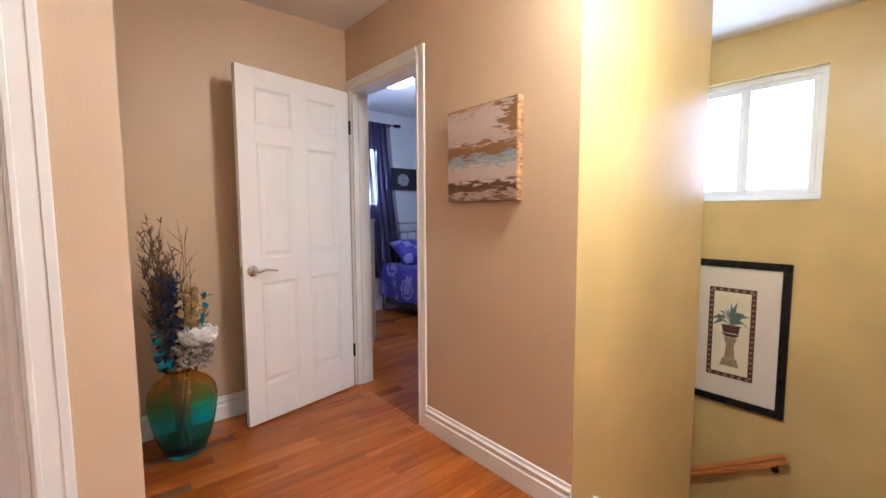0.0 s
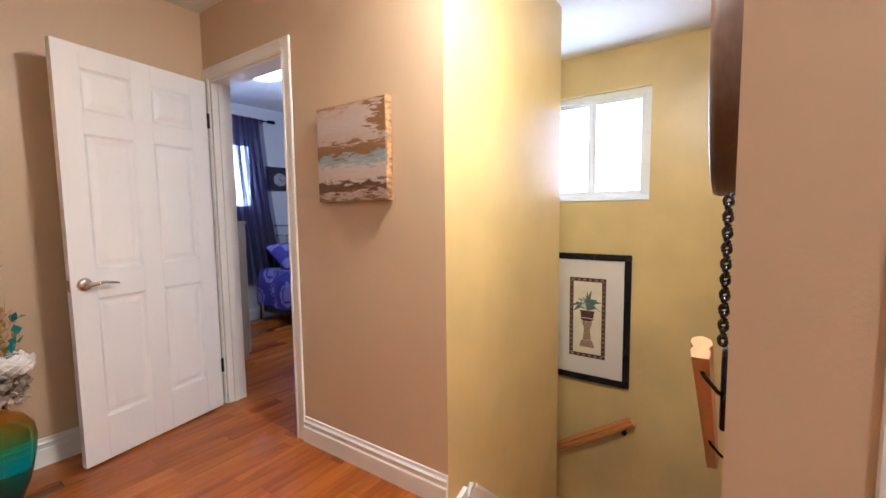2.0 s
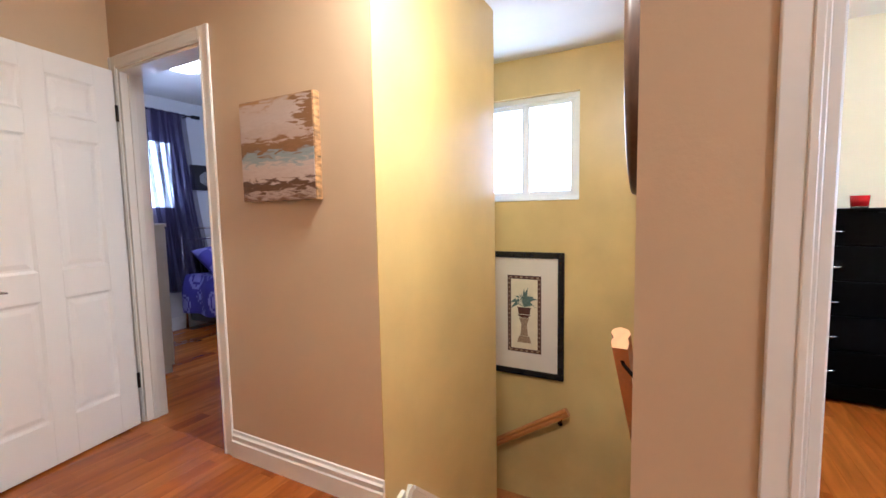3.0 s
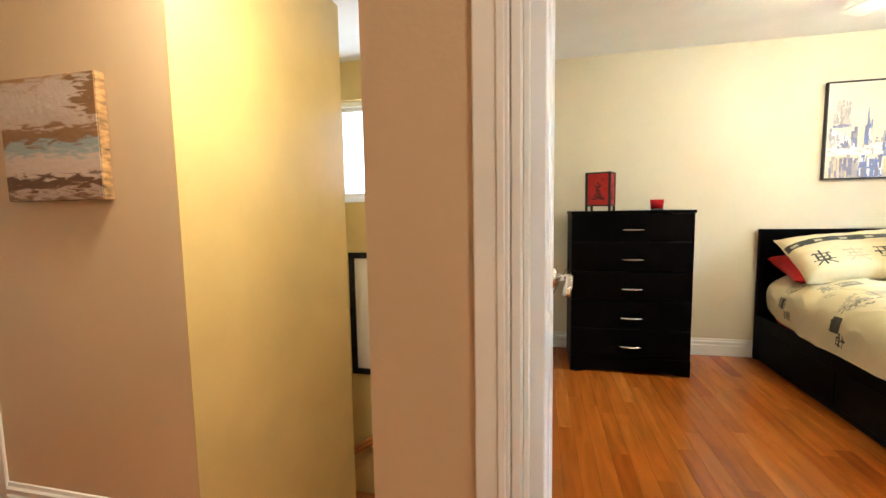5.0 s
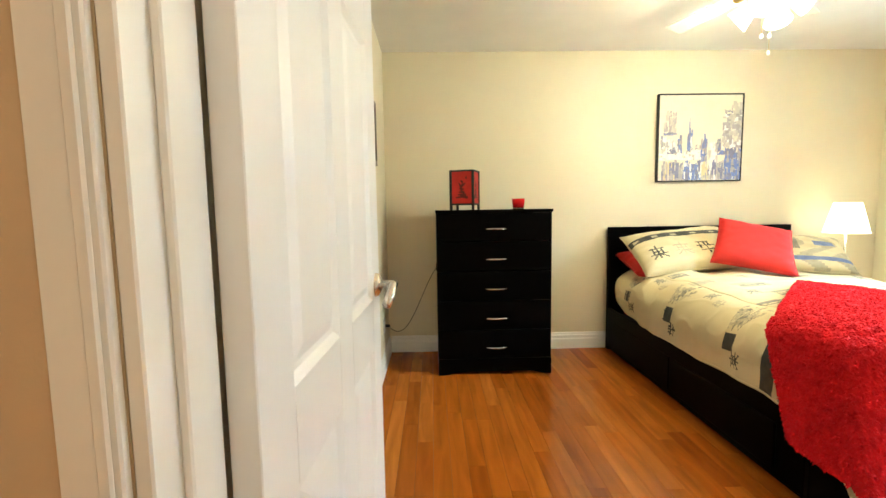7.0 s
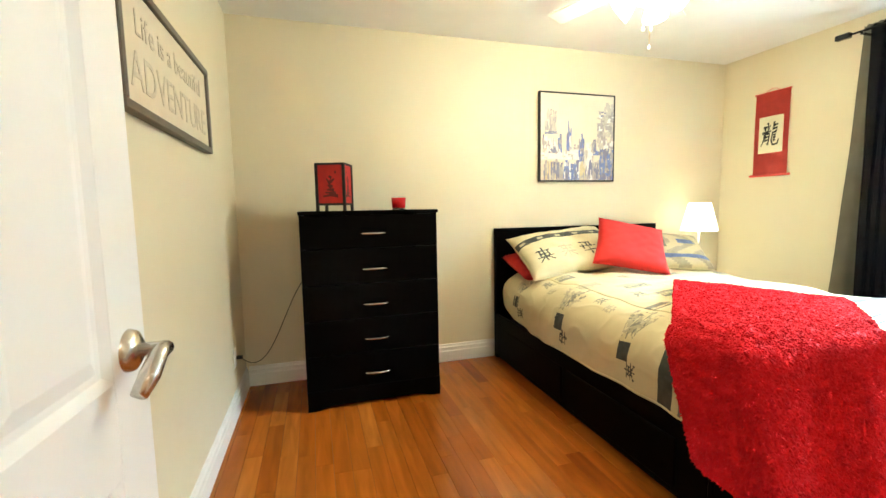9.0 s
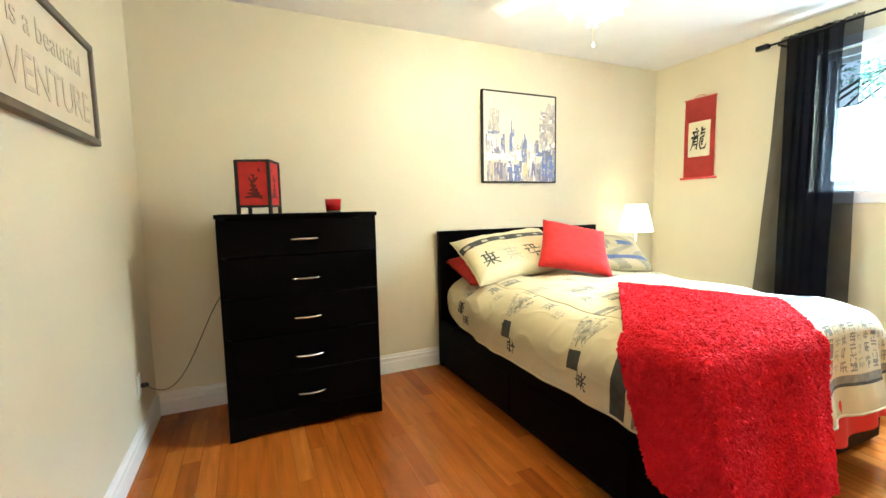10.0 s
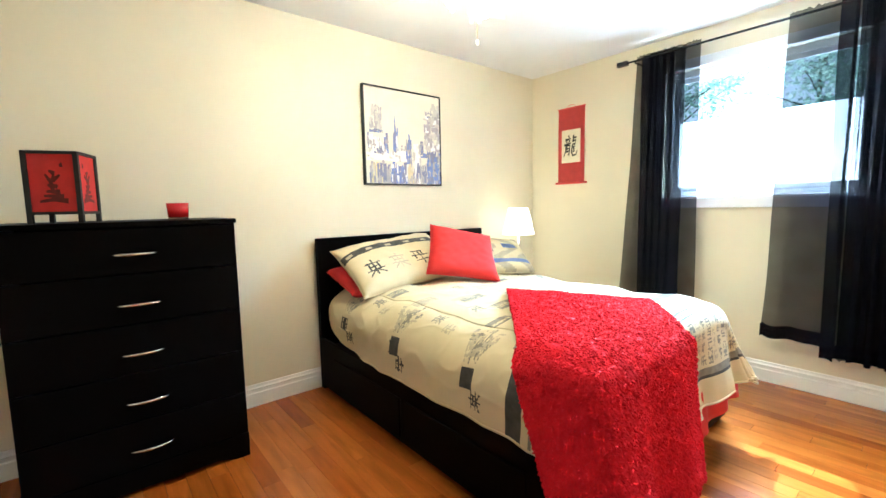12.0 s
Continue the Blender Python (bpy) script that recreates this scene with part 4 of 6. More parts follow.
def iron_ornament():
    """Chain of black iron rings hanging below the mirror."""
    th = thing("wall_ornament", "black iron chain ornament hanging on the stairwell wall", "wall ornament", (1.42, DY + 0.001, 1.27))
    part("hook", tube(bmesh.new(), [(0, 0, 0), (0, 0.025, 0.0), (0, 0.029, -0.010)], 0.005, 8), M_IRON, th, "", True)
    for k in range(19):
        z = -0.02 - 0.0235 * k
        bm = bmesh.new()
        n = 12
        pts = [(0.010 * math.cos(6.28319 * i / n) * (1 if k % 2 else 0.4), 0.026 + 0.010 * math.cos(6.28319 * i / n) * (0.4 if k % 2 else 1), z + 0.015 * math.sin(6.28319 * i / n)) for i in range(n + 1)]
        tube(bm, pts, 0.0068, 8, cap=False)
        part("chain_ring", bm, M_GUNMETAL, th, "", True)
    part("pendant", boxm(-0.03, 0.004, -0.72, 0.03, 0.026, -0.465, 0.01, 2), M_IRON, th, "black iron pendant plate")


iron_ornament()


def dome_light(at, r, mat, label):
    th = thing("ceiling_light", label, "ceiling light", at)
    part("base", lathe(bmesh.new(), [(0.0, 0.0), (r, 0.0), (r, -0.02), (r * 0.93, -0.03), (0.0, -0.03)], 40), M_STEEL, th, "", True)
    part("diffuser", lathe(bmesh.new(), [(r * 0.92, -0.031)] + [(r * 0.92 * math.cos(a), -0.031 - 0.07 * math.sin(a)) for a in (0.3, 0.6, 0.9, 1.2, 1.45)] + [(0.0, -0.102)], 40), mat, th, "lit white glass dome", True)
    return th


dome_light((1.06, 0.36, H), 0.16, M_DOME, "round white flush ceiling light, switched on")
dome_light((2.05, 3.25, H), 0.19, M_DOME, "round guest room ceiling light, switched on")
point_lamp("hall_lamp_and_fill", (1.06, 0.36, H - 0.16), 14, (1.0, 0.84, 0.58), 0.09)
dome_lamp("hall_lamp_and_fill", (1.06, 0.36, H - 0.108), 9.0, (1.0, 0.84, 0.58), 0.28)
# added fill: an unseen dome and its light brighten the hall walls
dome_light((-0.30, -1.15, H), 0.16, M_DOME, "unseen flush ceiling light added behind the hall corner")
dome_lamp("hall_lamp_and_fill", (-0.30, -1.15, H - 0.108), 4.4, (1.0, 0.87, 0.70), 0.28)
point_lamp("guest_lamp", (2.05, 3.25, H - 0.17), 6, (0.9, 0.9, 1.0), 0.1)
# ---- bedroom things ----


def chest_of_drawers():
    x0, x1, y0, y1, Hc = 3.305, 3.80, -1.408, -0.585, 1.2
    th = thing("chest_of_drawers", "tall black-brown chest of five drawers with nickel bow handles", "chest of drawers", ((x0 + x1) / 2, (y0 + y1) / 2, 0))
    hx, hy = (x1 - x0) / 2, (y1 - y0) / 2
    part("top", boxm(-hx - 0.006, -hy - 0.006, Hc - 0.022, hx, hy + 0.006, Hc, 0.003, 2), M_BLACK, th)
    part("side_panel", boxm(-hx + 0.012, -hy, 0, hx, -hy + 0.018, Hc - 0.0225, 0.0015), M_BLACK, th)
    part("side_panel", boxm(-hx + 0.012, hy - 0.018, 0, hx, hy, Hc - 0.0225, 0.0015), M_BLACK, th)
    part("back_panel", boxm(hx - 0.01, -hy + 0.0185, 0.05, hx - 0.002, hy - 0.0185, Hc - 0.0225), M_BLACK, th)
    # plinth with a shallow arch cut in its lower edge
    bm = bmesh.new()
    n = 24
    lo, hi = [], []
    for k in range(n + 1):
        y = -hy + 2 * hy * k / n
        f = max(0.0, 1 - (y / (hy * 0.86)) ** 2)
        lo.append(0.022 * min(1.0, f * 2.2))
        hi.append(y)
    fr = [[bm.verts.new((xx, hi[k], z)) for k in range(n + 1) for z in (lo[k], 0.118)] for xx in (-hx + 0.002, -hx + 0.018)]
    for k in range(n):
        a, b = 2 * k, 2 * k + 2
        for s in (0, 1):
            bm.faces.new((fr[s][a], fr[s][b], fr[s][b + 1], fr[s][a + 1]))
        bm.faces.new((fr[0][a], fr[1][a], fr[1][b], fr[0][b]))
        bm.faces.new((fr[0][a + 1], fr[0][b + 1], fr[1][b + 1], fr[1][a + 1]))
    bm.faces.new((fr[0][0], fr[0][1], fr[1][1], fr[1][0]))
    bm.faces.new((fr[0][-2], fr[1][-2], fr[1][-1], fr[0][-1]))
    bmesh.ops.recalc_face_normals(bm, faces=bm.faces[:])
    part("plinth", bm, M_BLACK, th)
    step = 0.2145
    for k in range(5):
        z = 0.205 + step * k
        z0, z1 = z - 0.085 if k else 0.121, z + 0.1275
        if k == 4:
            z1 = Hc - 0.026
        d = part("drawer", boxm(-hx, -hy + 0.003, z0 + 0.002, -hx + 0.018, hy - 0.003, z1 - 0.002, 0.0018), M_BLACK, th)
        bm = bmesh.new()
        pts = []
        for i in range(11):
            f = i / 10 * 2 - 1
            pts.append((-hx - 0.006 - 0.022 * (1 - f * f) ** 0.7, -0.012 + f * 0.075, z))
        pts = [(-hx + 0.001, -0.087, z)] + pts + [(-hx + 0.001, 0.063, z)]
        tube(bm, pts, [0.005] + [0.0045 + 0.0025 * (1 - (i / 5 - 1) ** 2) for i in range(11)] + [0.005], 8)
        part("handle", bm, M_STEEL, d, "bowed nickel handle", True)
    return th


chest_of_drawers()


def brushed(bm, strokes, place, width):
    """Tapered brush strokes on a flat face: polylines in the square -1..1, laid out by place(u, v, lift)."""
    for n, line in enumerate(strokes):
        pts = [Vector(p) for p in line]
        rows = []
        for k, p in enumerate(pts):
            d = (pts[min(k + 1, len(pts) - 1)] - pts[max(k - 1, 0)]).normalized()
            w = width * (1.0 if k == 0 else 0.45 if k == len(pts) - 1 else 0.75)
            side = Vector((-d.y, d.x)) * w
            rows.append([bm.verts.new(place(*q, lift)) for lift in (0.0, 0.0006 + 0.00004 * n) for q in (p + side, p - side)])
        for a, b in zip(rows, rows[1:]):
            for q, t in ((0, 1), (1, 3), (3, 2), (2, 0)):
                bm.faces.new((a[q], a[t], b[t], b[q]))
        for r in (rows[0], rows[-1]):
            bm.faces.new((r[0], r[1], r[3], r[2]))
    bmesh.ops.recalc_face_normals(bm, faces=bm.faces[:])
    return bm


MOTIF = (((-0.62, -0.62), (0.0, -0.56), (0.62, -0.64)), ((-0.45, -0.45), (0.42, -0.42)), ((-0.3, -0.28), (0.3, -0.26)), ((0.0, -0.3), (0.05, 0.1), (-0.1, 0.42)),
         ((0.03, 0.05), (0.3, 0.38)), ((-0.02, 0.15), (-0.35, 0.36)), ((-0.5, 0.74), (-0.36, 0.70)), ((0.0, -0.1), (0.22, 0.0)), ((-0.12, 0.4), (0.12, 0.52)), ((-0.2, -0.1), (0.0, 0.0)))


def paper_lantern(at):
    th = thing("table_lantern", "square red paper lantern with black wooden frame on the chest", "lantern", at, -20)
    w, z0, z1, p = 0.082, 0.035, 0.285, 0.017
    for sx in (-1, 1):
        for sy in (-1, 1):
            part("post", boxm(sx * w - p / 2, sy * w - p / 2, 0, sx * w + p / 2, sy * w + p / 2, z1, 0.001), M_INK, th)
    for z in (z0, z1 - 0.012):
        for s in (-1, 1):
            part("frame_rail", boxm(-w, s * w - p / 2, z, w, s * w + p / 2, z + 0.012), M_INK, th)
            part("frame_rail", boxm(s * w - p / 2, -w, z, s * w + p / 2, w, z + 0.012), M_INK, th)
    for axis, s in (("x", -1), ("x", 1), ("y", -1), ("y", 1)):
        e = w - p / 2
        if axis == "x":
            q = part("paper_panel", boxm(s * w - 0.001, -e, z0 + 0.012, s * w + 0.001, e, z1 - 0.012), M_REDPAPER, th, "red paper panel with a dark painted motif")
        else:
            q = part("paper_panel", boxm(-e, s * w - 0.001, z0 + 0.012, e, s * w + 0.001, z1 - 0.012), M_REDPAPER, th, "red paper panel with a dark painted motif")
        spot = (lambda u, v, l: (s * (w + 0.0011 + l), u * e, 0.154 + v * 0.105)) if axis == "x" else (lambda u, v, l: (u * e, s * (w + 0.0011 + l), 0.154 + v * 0.105))
        bm = brushed(bmesh.new(), MOTIF, spot, 0.10)
        tagged(part("motif", bm, M_DARKRED, q), kind="stuff")
    part("bottom_plate", boxm(-w, -w, z0 + 0.001, w, w, z0 + 0.006), M_INK, th)


paper_lantern((3.455, -0.80, 1.2))


def candle_cup(at):
    th = thing("candle_holder", "small red glass candle cup on the chest", "candle holder", at)
    part("foot", lathe(bmesh.new(), [(0.0, 0.0), (0.040, 0.0), (0.042, 0.003), (0.0425, 0.010), (0.0, 0.010)], 32), M_GLASS, th, "thick clear glass foot", True)
    part("glass_cup", lathe(bmesh.new(), [(0.0, 0.0105), (0.0425, 0.0105), (0.048, 0.078), (0.045, 0.078), (0.040, 0.018), (0.0, 0.017)], 32), M_REDGLASS, th, "red glass wall", True)
    part("candle", lathe(bmesh.new(), [(0.0, 0.0175), (0.038, 0.0175), (0.040, 0.055), (0.0, 0.053)], 24), M_WAX, th, "red wax", True)


candle_cup((3.50, -1.205, 1.2))


def power_cord():
    th = thing("power_cord", "thin dark cord drooping from the chest to the outlet", "cord", (3.47, NY - 0.012, 0.335))
    bm = bmesh.new()
    a, b = Vector((0.0, -0.02, 0)), Vector((0.10, -0.40, 0.43))
    pts = []
    for k in range(21):
        f = k / 20
        p = a.lerp(b, f)
        p.z += -0.30 * math.sin(math.pi * f) * (1 - f) * 0.95 - 0.02 * math.sin(math.pi * f)
        p.x += 0.05 * math.sin(math.pi * f)
        pts.append(p)
    tube(bm, pts, 0.003, 6)
    part("cable", bm, M_CORD, th, "", True)
    part("plug", boxm(-0.012, -0.035, -0.01, 0.012, 0.0, 0.01, 0.004, 2), M_IRON, th, "black plug")
    part("switch", boxm(0.088, -0.405, 0.40, 0.112, -0.392, 0.46, 0.004, 2), M_IRON, th, "black cord switch")


power_cord()


def outlet(at):
    th = thing("wall_outlet", "white wall outlet with a plug in it", "outlet", at)
    part("plate", boxm(-0.036, -0.006, -0.058, 0.036, 0, 0.058, 0.003, 2), M_PLATE, th)
    for z in (-0.026, 0.026):
        part("socket", boxm(-0.017, -0.008, z - 0.014, 0.017, -0.0062, z + 0.014, 0.003), M_PLATE, th)


outlet((3.47, NY - 0.0005, 0.335))


def text_mesh(body, size, mat, name, parent, m, depth=0.0008, label=""):
    cu = bpy.data.curves.new(name, "FONT")
    cu.body, cu.size, cu.align_x, cu.align_y, cu.extrude = body, size, "CENTER", "BOTTOM_BASELINE", depth
    tmp = bpy.data.objects.new(name, cu)
    scene.collection.objects.link(tmp)
    bpy.context.view_layer.update()
    me = bpy.data.meshes.new_from_object(tmp.evaluated_get(bpy.context.evaluated_depsgraph_get()))
    bpy.data.objects.remove(tmp)
    me.materials.clear()
    me.materials.append(mat)
    ob = new(name, me)
    ob.parent = parent
    ob.matrix_basis = m
    return tagged(ob, label)


def frame_rails(th, w, h, f, depth, axis, out, mat, name="frame_rail"):
    for b in ((-w, -h, w, -h + f), (-w, h - f, w, h), (-w, -h + f, -w + f, h - f), (w - f, -h + f, w, h - f)):
        lo, hi = sorted((0.0, out * depth))
        bm = boxm(lo, b[0], b[1], hi, b[2], b[3], 0.003, 1) if axis == "x" else boxm(b[0], lo, b[1], b[2], hi, b[3], 0.003, 1)
        part(name, bm, mat, th)


def adventure_sign():
    x0, x1, z0, z1 = 2.09, 3.10, 1.49, 1.885
    th = thing("framed_sign", "cream framed sign lettered in taupe on the wall", "sign", ((x0 + x1) / 2, NY - 0.001, (z0 + z1) / 2))
    w, h = (x1 - x0) / 2, (z1 - z0) / 2
    frame_rails(th, w, h, 0.028, 0.034, "y", -1, M_SIGNFRAME)
    part("board", boxm(-w + 0.028, -0.022, -h + 0.028, w - 0.028, -0.012, h - 0.028), M_SIGN, th, "cream board")
    rot = Matrix.Rotation(radians(90), 4, "X")
    for body, size, gap, z, squeeze in (("ADVENTURE", 0.155, 0.012, -0.12, 0.98), ("Life is a beautiful", 0.105, 0.009, 0.04, 1.0)):
        run, at = [], 0.0
        for c in body:
            if c == " ":
                at += size * 0.3
                continue
            ob = text_mesh(c, size, M_SIGNINK, "letter", th, rot)
            xs = [v.co.x for v in ob.data.vertices]
            run.append((ob, at - min(xs), c))
            at += max(xs) - min(xs) + gap
        for ob, x, c in run:
            ob.matrix_basis = Matrix.Translation((squeeze * (x - (at - gap) / 2), -0.0235, z)) @ rot @ Matrix.Diagonal((squeeze, 1, 1, 1))


adventure_sign()


def city_print():
    y0, y1, z0, z1 = -3.137, -2.424, 1.405, 2.118
    th = thing("city_canvas", "blue and cream city skyline canvas in a thin black frame", "painting", (SX - 0.001, (y0 + y1) / 2, (z0 + z1) / 2))
    w, h = (y1 - y0) / 2, (z1 - z0) / 2
    frame_rails(th, w, h, 0.011, 0.034, "x", -1, M_INK)
    part("canvas", boxm(-0.026, -w + 0.011, -h + 0.011, -0.004, w - 0.011, h - 0.011), material("skyline_ground", (0.72, 0.66, 0.52), 0.7, vary=0.06, scale=5, bump=0.4, bump_scale=60), th)
    cols = {"slate": (0.20, 0.20, 0.30), "blue": (0.17, 0.22, 0.48), "mauve": (0.38, 0.34, 0.34), "pale": (0.52, 0.47, 0.41), "white": (0.78, 0.75, 0.70), "straw": (0.62, 0.52, 0.30)}
    rng = random.Random(11)
    bms = {k: bmesh.new() for k in cols}
    lift = [0.0262]

    def dab(key, u0, u1, v0, v1):
        lift[0] += 0.0000055
        bm = bms[key]
        jit = lambda: rng.uniform(-0.004, 0.004)
        bm.faces.new([bm.verts.new((-lift[0], u + jit(), v + jit())) for u, v in ((u0, v0), (u1, v0), (u1, v1), (u0, v1))])
    W2, H2 = w - 0.014, h - 0.014

    def field(u0, u1, v0, v1, keys, count, long=0.10, wide=0.03):
        """Upright brush dabs in a patch; u runs 0..1 from the viewer's near edge, v 0..1 from the top."""
        for _ in range(count):
            a, b = rng.uniform(u0, u1), rng.uniform(v0, v1)
            du, dv = wide * rng.uniform(0.4, 1.3), long * rng.uniform(0.3, 1.0)
            a1, b1 = min(a + du, u1), min(b + dv, v1)
            dab(rng.choice(keys), W2 - a1 * 2 * W2, W2 - a * 2 * W2, H2 - b1 * 2 * H2, H2 - b * 2 * H2)
    field(0.05, 0.21, 0.17, 0.46, ["pale", "pale", "mauve"], 60)
    field(0.03, 0.22, 0.43, 0.465, ["slate", "slate", "blue"], 26, 0.03)
    field(0.02, 0.28, 0.48, 0.70, ["white", "pale", "white", "mauve"], 80)
    field(0.02, 0.04, 0.46, 0.72, ["slate", "mauve"], 12)
    field(0.22, 0.28, 0.46, 0.70, ["slate", "mauve", "blue"], 22)
    field(0.10, 0.22, 0.60, 0.71, ["slate", "mauve"], 24, 0.05)
    field(0.0, 0.30, 0.68, 0.76, ["white"], 40, 0.05, 0.06)
    field(0.02, 0.30, 0.75, 1.0, ["mauve", "pale", "straw", "mauve", "slate"], 90, 0.18)
    for k in range(7):
        field(0.365 - 0.006 * k, 0.37 + 0.004 * k, 0.24 + 0.035 * k, 0.66, ["slate", "slate", "blue"], 6, 0.2, 0.02)
    field(0.375, 0.41, 0.38, 0.66, ["pale", "blue", "white"], 22, 0.1, 0.02)
    field(0.42, 0.54, 0.58, 0.66, ["mauve", "pale"], 20, 0.04)
    field(0.30, 0.52, 0.64, 0.76, ["white", "white", "pale"], 60, 0.06, 0.05)
    field(0.51, 0.59, 0.50, 0.78, ["blue", "slate", "mauve"], 50, 0.1, 0.02)
    field(0.55, 0.57, 0.43, 0.55, ["slate", "blue"], 8, 0.1, 0.012)
    field(0.60, 0.72, 0.55, 0.80, ["white", "pale", "white"], 50, 0.1, 0.04)
    field(0.70, 0.755, 0.50, 0.64, ["slate", "mauve"], 26, 0.06, 0.03)
    field(0.70, 0.82, 0.62, 0.70, ["blue", "slate"], 26, 0.05)
    field(0.86, 1.0, 0.07, 0.32, ["pale", "mauve", "pale"], 60)
    field(0.76, 1.0, 0.20, 0.62, ["pale", "mauve", "white", "pale", "mauve"], 110, 0.08, 0.05)
    field(0.78, 0.90, 0.17, 0.24, ["mauve", "slate"], 10, 0.03)
    field(0.30, 0.52, 0.76, 1.0, ["blue", "blue", "white", "slate"], 110, 0.16)
    field(0.52, 0.62, 0.78, 1.0, ["straw", "pale", "mauve"], 40, 0.16)
    field(0.60, 0.82, 0.76, 1.0, ["mauve", "pale", "slate", "white"], 80, 0.16)
    field(0.80, 1.0, 0.62, 1.0, ["blue", "blue", "slate", "mauve"], 120, 0.12)
    for k, bm in bms.items():
        tagged(part("brushwork", bm, material("paint_" + k, cols[k], 0.6, vary=0.12, scale=30), th), kind="stuff")


city_print()


def wall_scroll():
    x0, x1, z0, z1 = 3.26, 3.55, 1.43, 2.112
    th = thing("wall_scroll", "red hanging scroll with a black calligraphy character", "wall scroll", ((x0 + x1) / 2, SY + 0.001, (z0 + z1) / 2))
    w, h = (x1 - x0) / 2, (z1 - z0) / 2
    bm = bmesh.new()
    n = 14
    rows = [[bm.verts.new((sx * (w - 0.006), 0.008 + 0.004 * math.sin(3 * k / n), -h + 2 * h * k / n)) for sx in (-1, 1)] for k in range(n + 1)]
    for a, b in zip(rows, rows[1:]):
        bm.faces.new((a[0], a[1], b[1], b[0]))
    bmesh.ops.solidify(bm, geom=bm.faces[:], thickness=0.0015)
    part("paper", bm, M_SCROLLRED, th, "red silk paper")
    for z, e in ((h, 0.0), (-h, 0.018)):
        part("rod", tube(bmesh.new(), [(-w - e, 0.012, z), (w + e, 0.012, z)], 0.010 if e else 0.006, 12), M_SCROLLRED, th, "", True)
    part("cord", tube(bmesh.new(), [(-0.06, 0.012, h), (-0.03, 0.011, h + 0.022), (0, 0.010, h + 0.03), (0.03, 0.011, h + 0.022), (0.06, 0.012, h)], 0.0022, 6), M_SCROLLRED, th)
    part("panel", boxm(-0.098, 0.0135, -0.155, 0.098, 0.0148, 0.145), M_PAPER, th, "cream paper panel")
    strokes = (((-0.45, 0.98), (-0.33, 0.76)), ((-0.88, 0.60), (-0.5, 0.63), (-0.08, 0.70)), ((-0.68, 0.50), (-0.58, 0.28)), ((-0.22, 0.55), (-0.38, 0.27)), ((-0.98, 0.15), (-0.5, 0.20), (0.02, 0.30)),
               ((-0.68, 0.05), (-0.70, -0.40), (-0.95, -0.90)), ((-0.68, 0.04), (-0.15, 0.10), (-0.16, -0.40), (-0.20, -0.85), (-0.36, -0.70)), ((-0.60, -0.20), (-0.24, -0.16)), ((-0.60, -0.46), (-0.24, -0.42)),
               ((0.28, 1.0), (0.25, 0.45)), ((0.27, 0.70), (0.75, 0.78)), ((0.15, 0.42), (0.66, 0.50), (0.62, 0.20)), ((0.64, 0.20), (0.22, 0.12), (0.15, -0.50), (0.36, -0.86), (0.86, -0.80), (0.98, -0.42)),
               ((0.34, -0.10), (0.62, -0.04)), ((0.34, -0.30), (0.62, -0.25)), ((0.34, -0.50), (0.60, -0.46)))
    part("calligraphy", brushed(bmesh.new(), strokes, lambda u, v, l: (-0.072 * u - 0.008 * v, 0.0149 + l, -0.005 + 0.10 * v), 0.11), M_INK, th, "black brushed character")


wall_scroll()

# ---- the bed ----
BED = (1.80, 3.78, -3.50, -2.06)   # cloth footprint: x0, x1, y0, y1
TOP = 0.69


def drape(x, y, lift=0.0, folds=1.0, flare=0.10, r=0.13):
    """Lays a flat cloth point over the rounded bed: on top it lies, past the edge it hangs."""
    x0, x1, y0, y1 = BED[0] + 0.07, BED[1] + 0.1, BED[2] + 0.10, BED[3] - 0.16
    cx, cy = min(max(x, x0 + r), x1 - r), min(max(y, y0 + r), y1 - r)
    dx, dy = x - cx, y - cy
    d = math.hypot(dx, dy)
    over = d - r
    if over > 0 and dx < 0 and dy < 0:
        over *= 1 - 0.55 * abs(dx * dy) / (d * d)
    crown = 0.028 * max(0.0, 1 - ((y - (y0 + y1) / 2) / 0.7) ** 2) + 0.008 * noise.noise((x * 3.1, y * 3.1, 2.0)) + 0.006 * noise.noise((x * 8, y * 8, 5.0))
    if over <= 0:
        edge = max(0.0, d / r) if d > 0 else 0
        return Vector((x, y, TOP + lift + crown - 0.012 * edge ** 3))
    nx, ny = dx / d, dy / d
    bend = 0.09 * nx * nx + (0.20 if ny > 0 else 0.13) * ny * ny
    if over < bend * 1.57:
        a = over / bend
        out, down = bend * math.sin(a), bend * (1 - math.cos(a))
    else:
        out, down = bend, bend + over - bend * 1.57
    corner = abs(nx * ny) * 2
    ang = math.atan2(ny, nx)
    along = x * abs(ny) + y * abs(nx) + ang * 0.3
    wave = folds * (0.3 + 0.7 * abs(nx)) * min(1.0, max(0, over - 0.16) * 4) * (0.022 * math.sin(along * 19 + 1.5 * math.sin(along * 7)) + 0.012 * noise.noise((along * 9, over * 3, 1.0)))
    out = out - 0.02 + flare * max(0, over - 0.25) * (0.5 + 0.9 * corner) + wave + lift
    out += 0.10 * max(0.0, over - 0.15) * max(0.0, -nx) + (0.26 * corner * max(0.0, over - 0.12) if nx < 0 and ny < 0 else 0.0)
    return Vector((cx + nx * (r + out), cy + ny * (r + out), TOP + lift + crown - 0.012 - down))


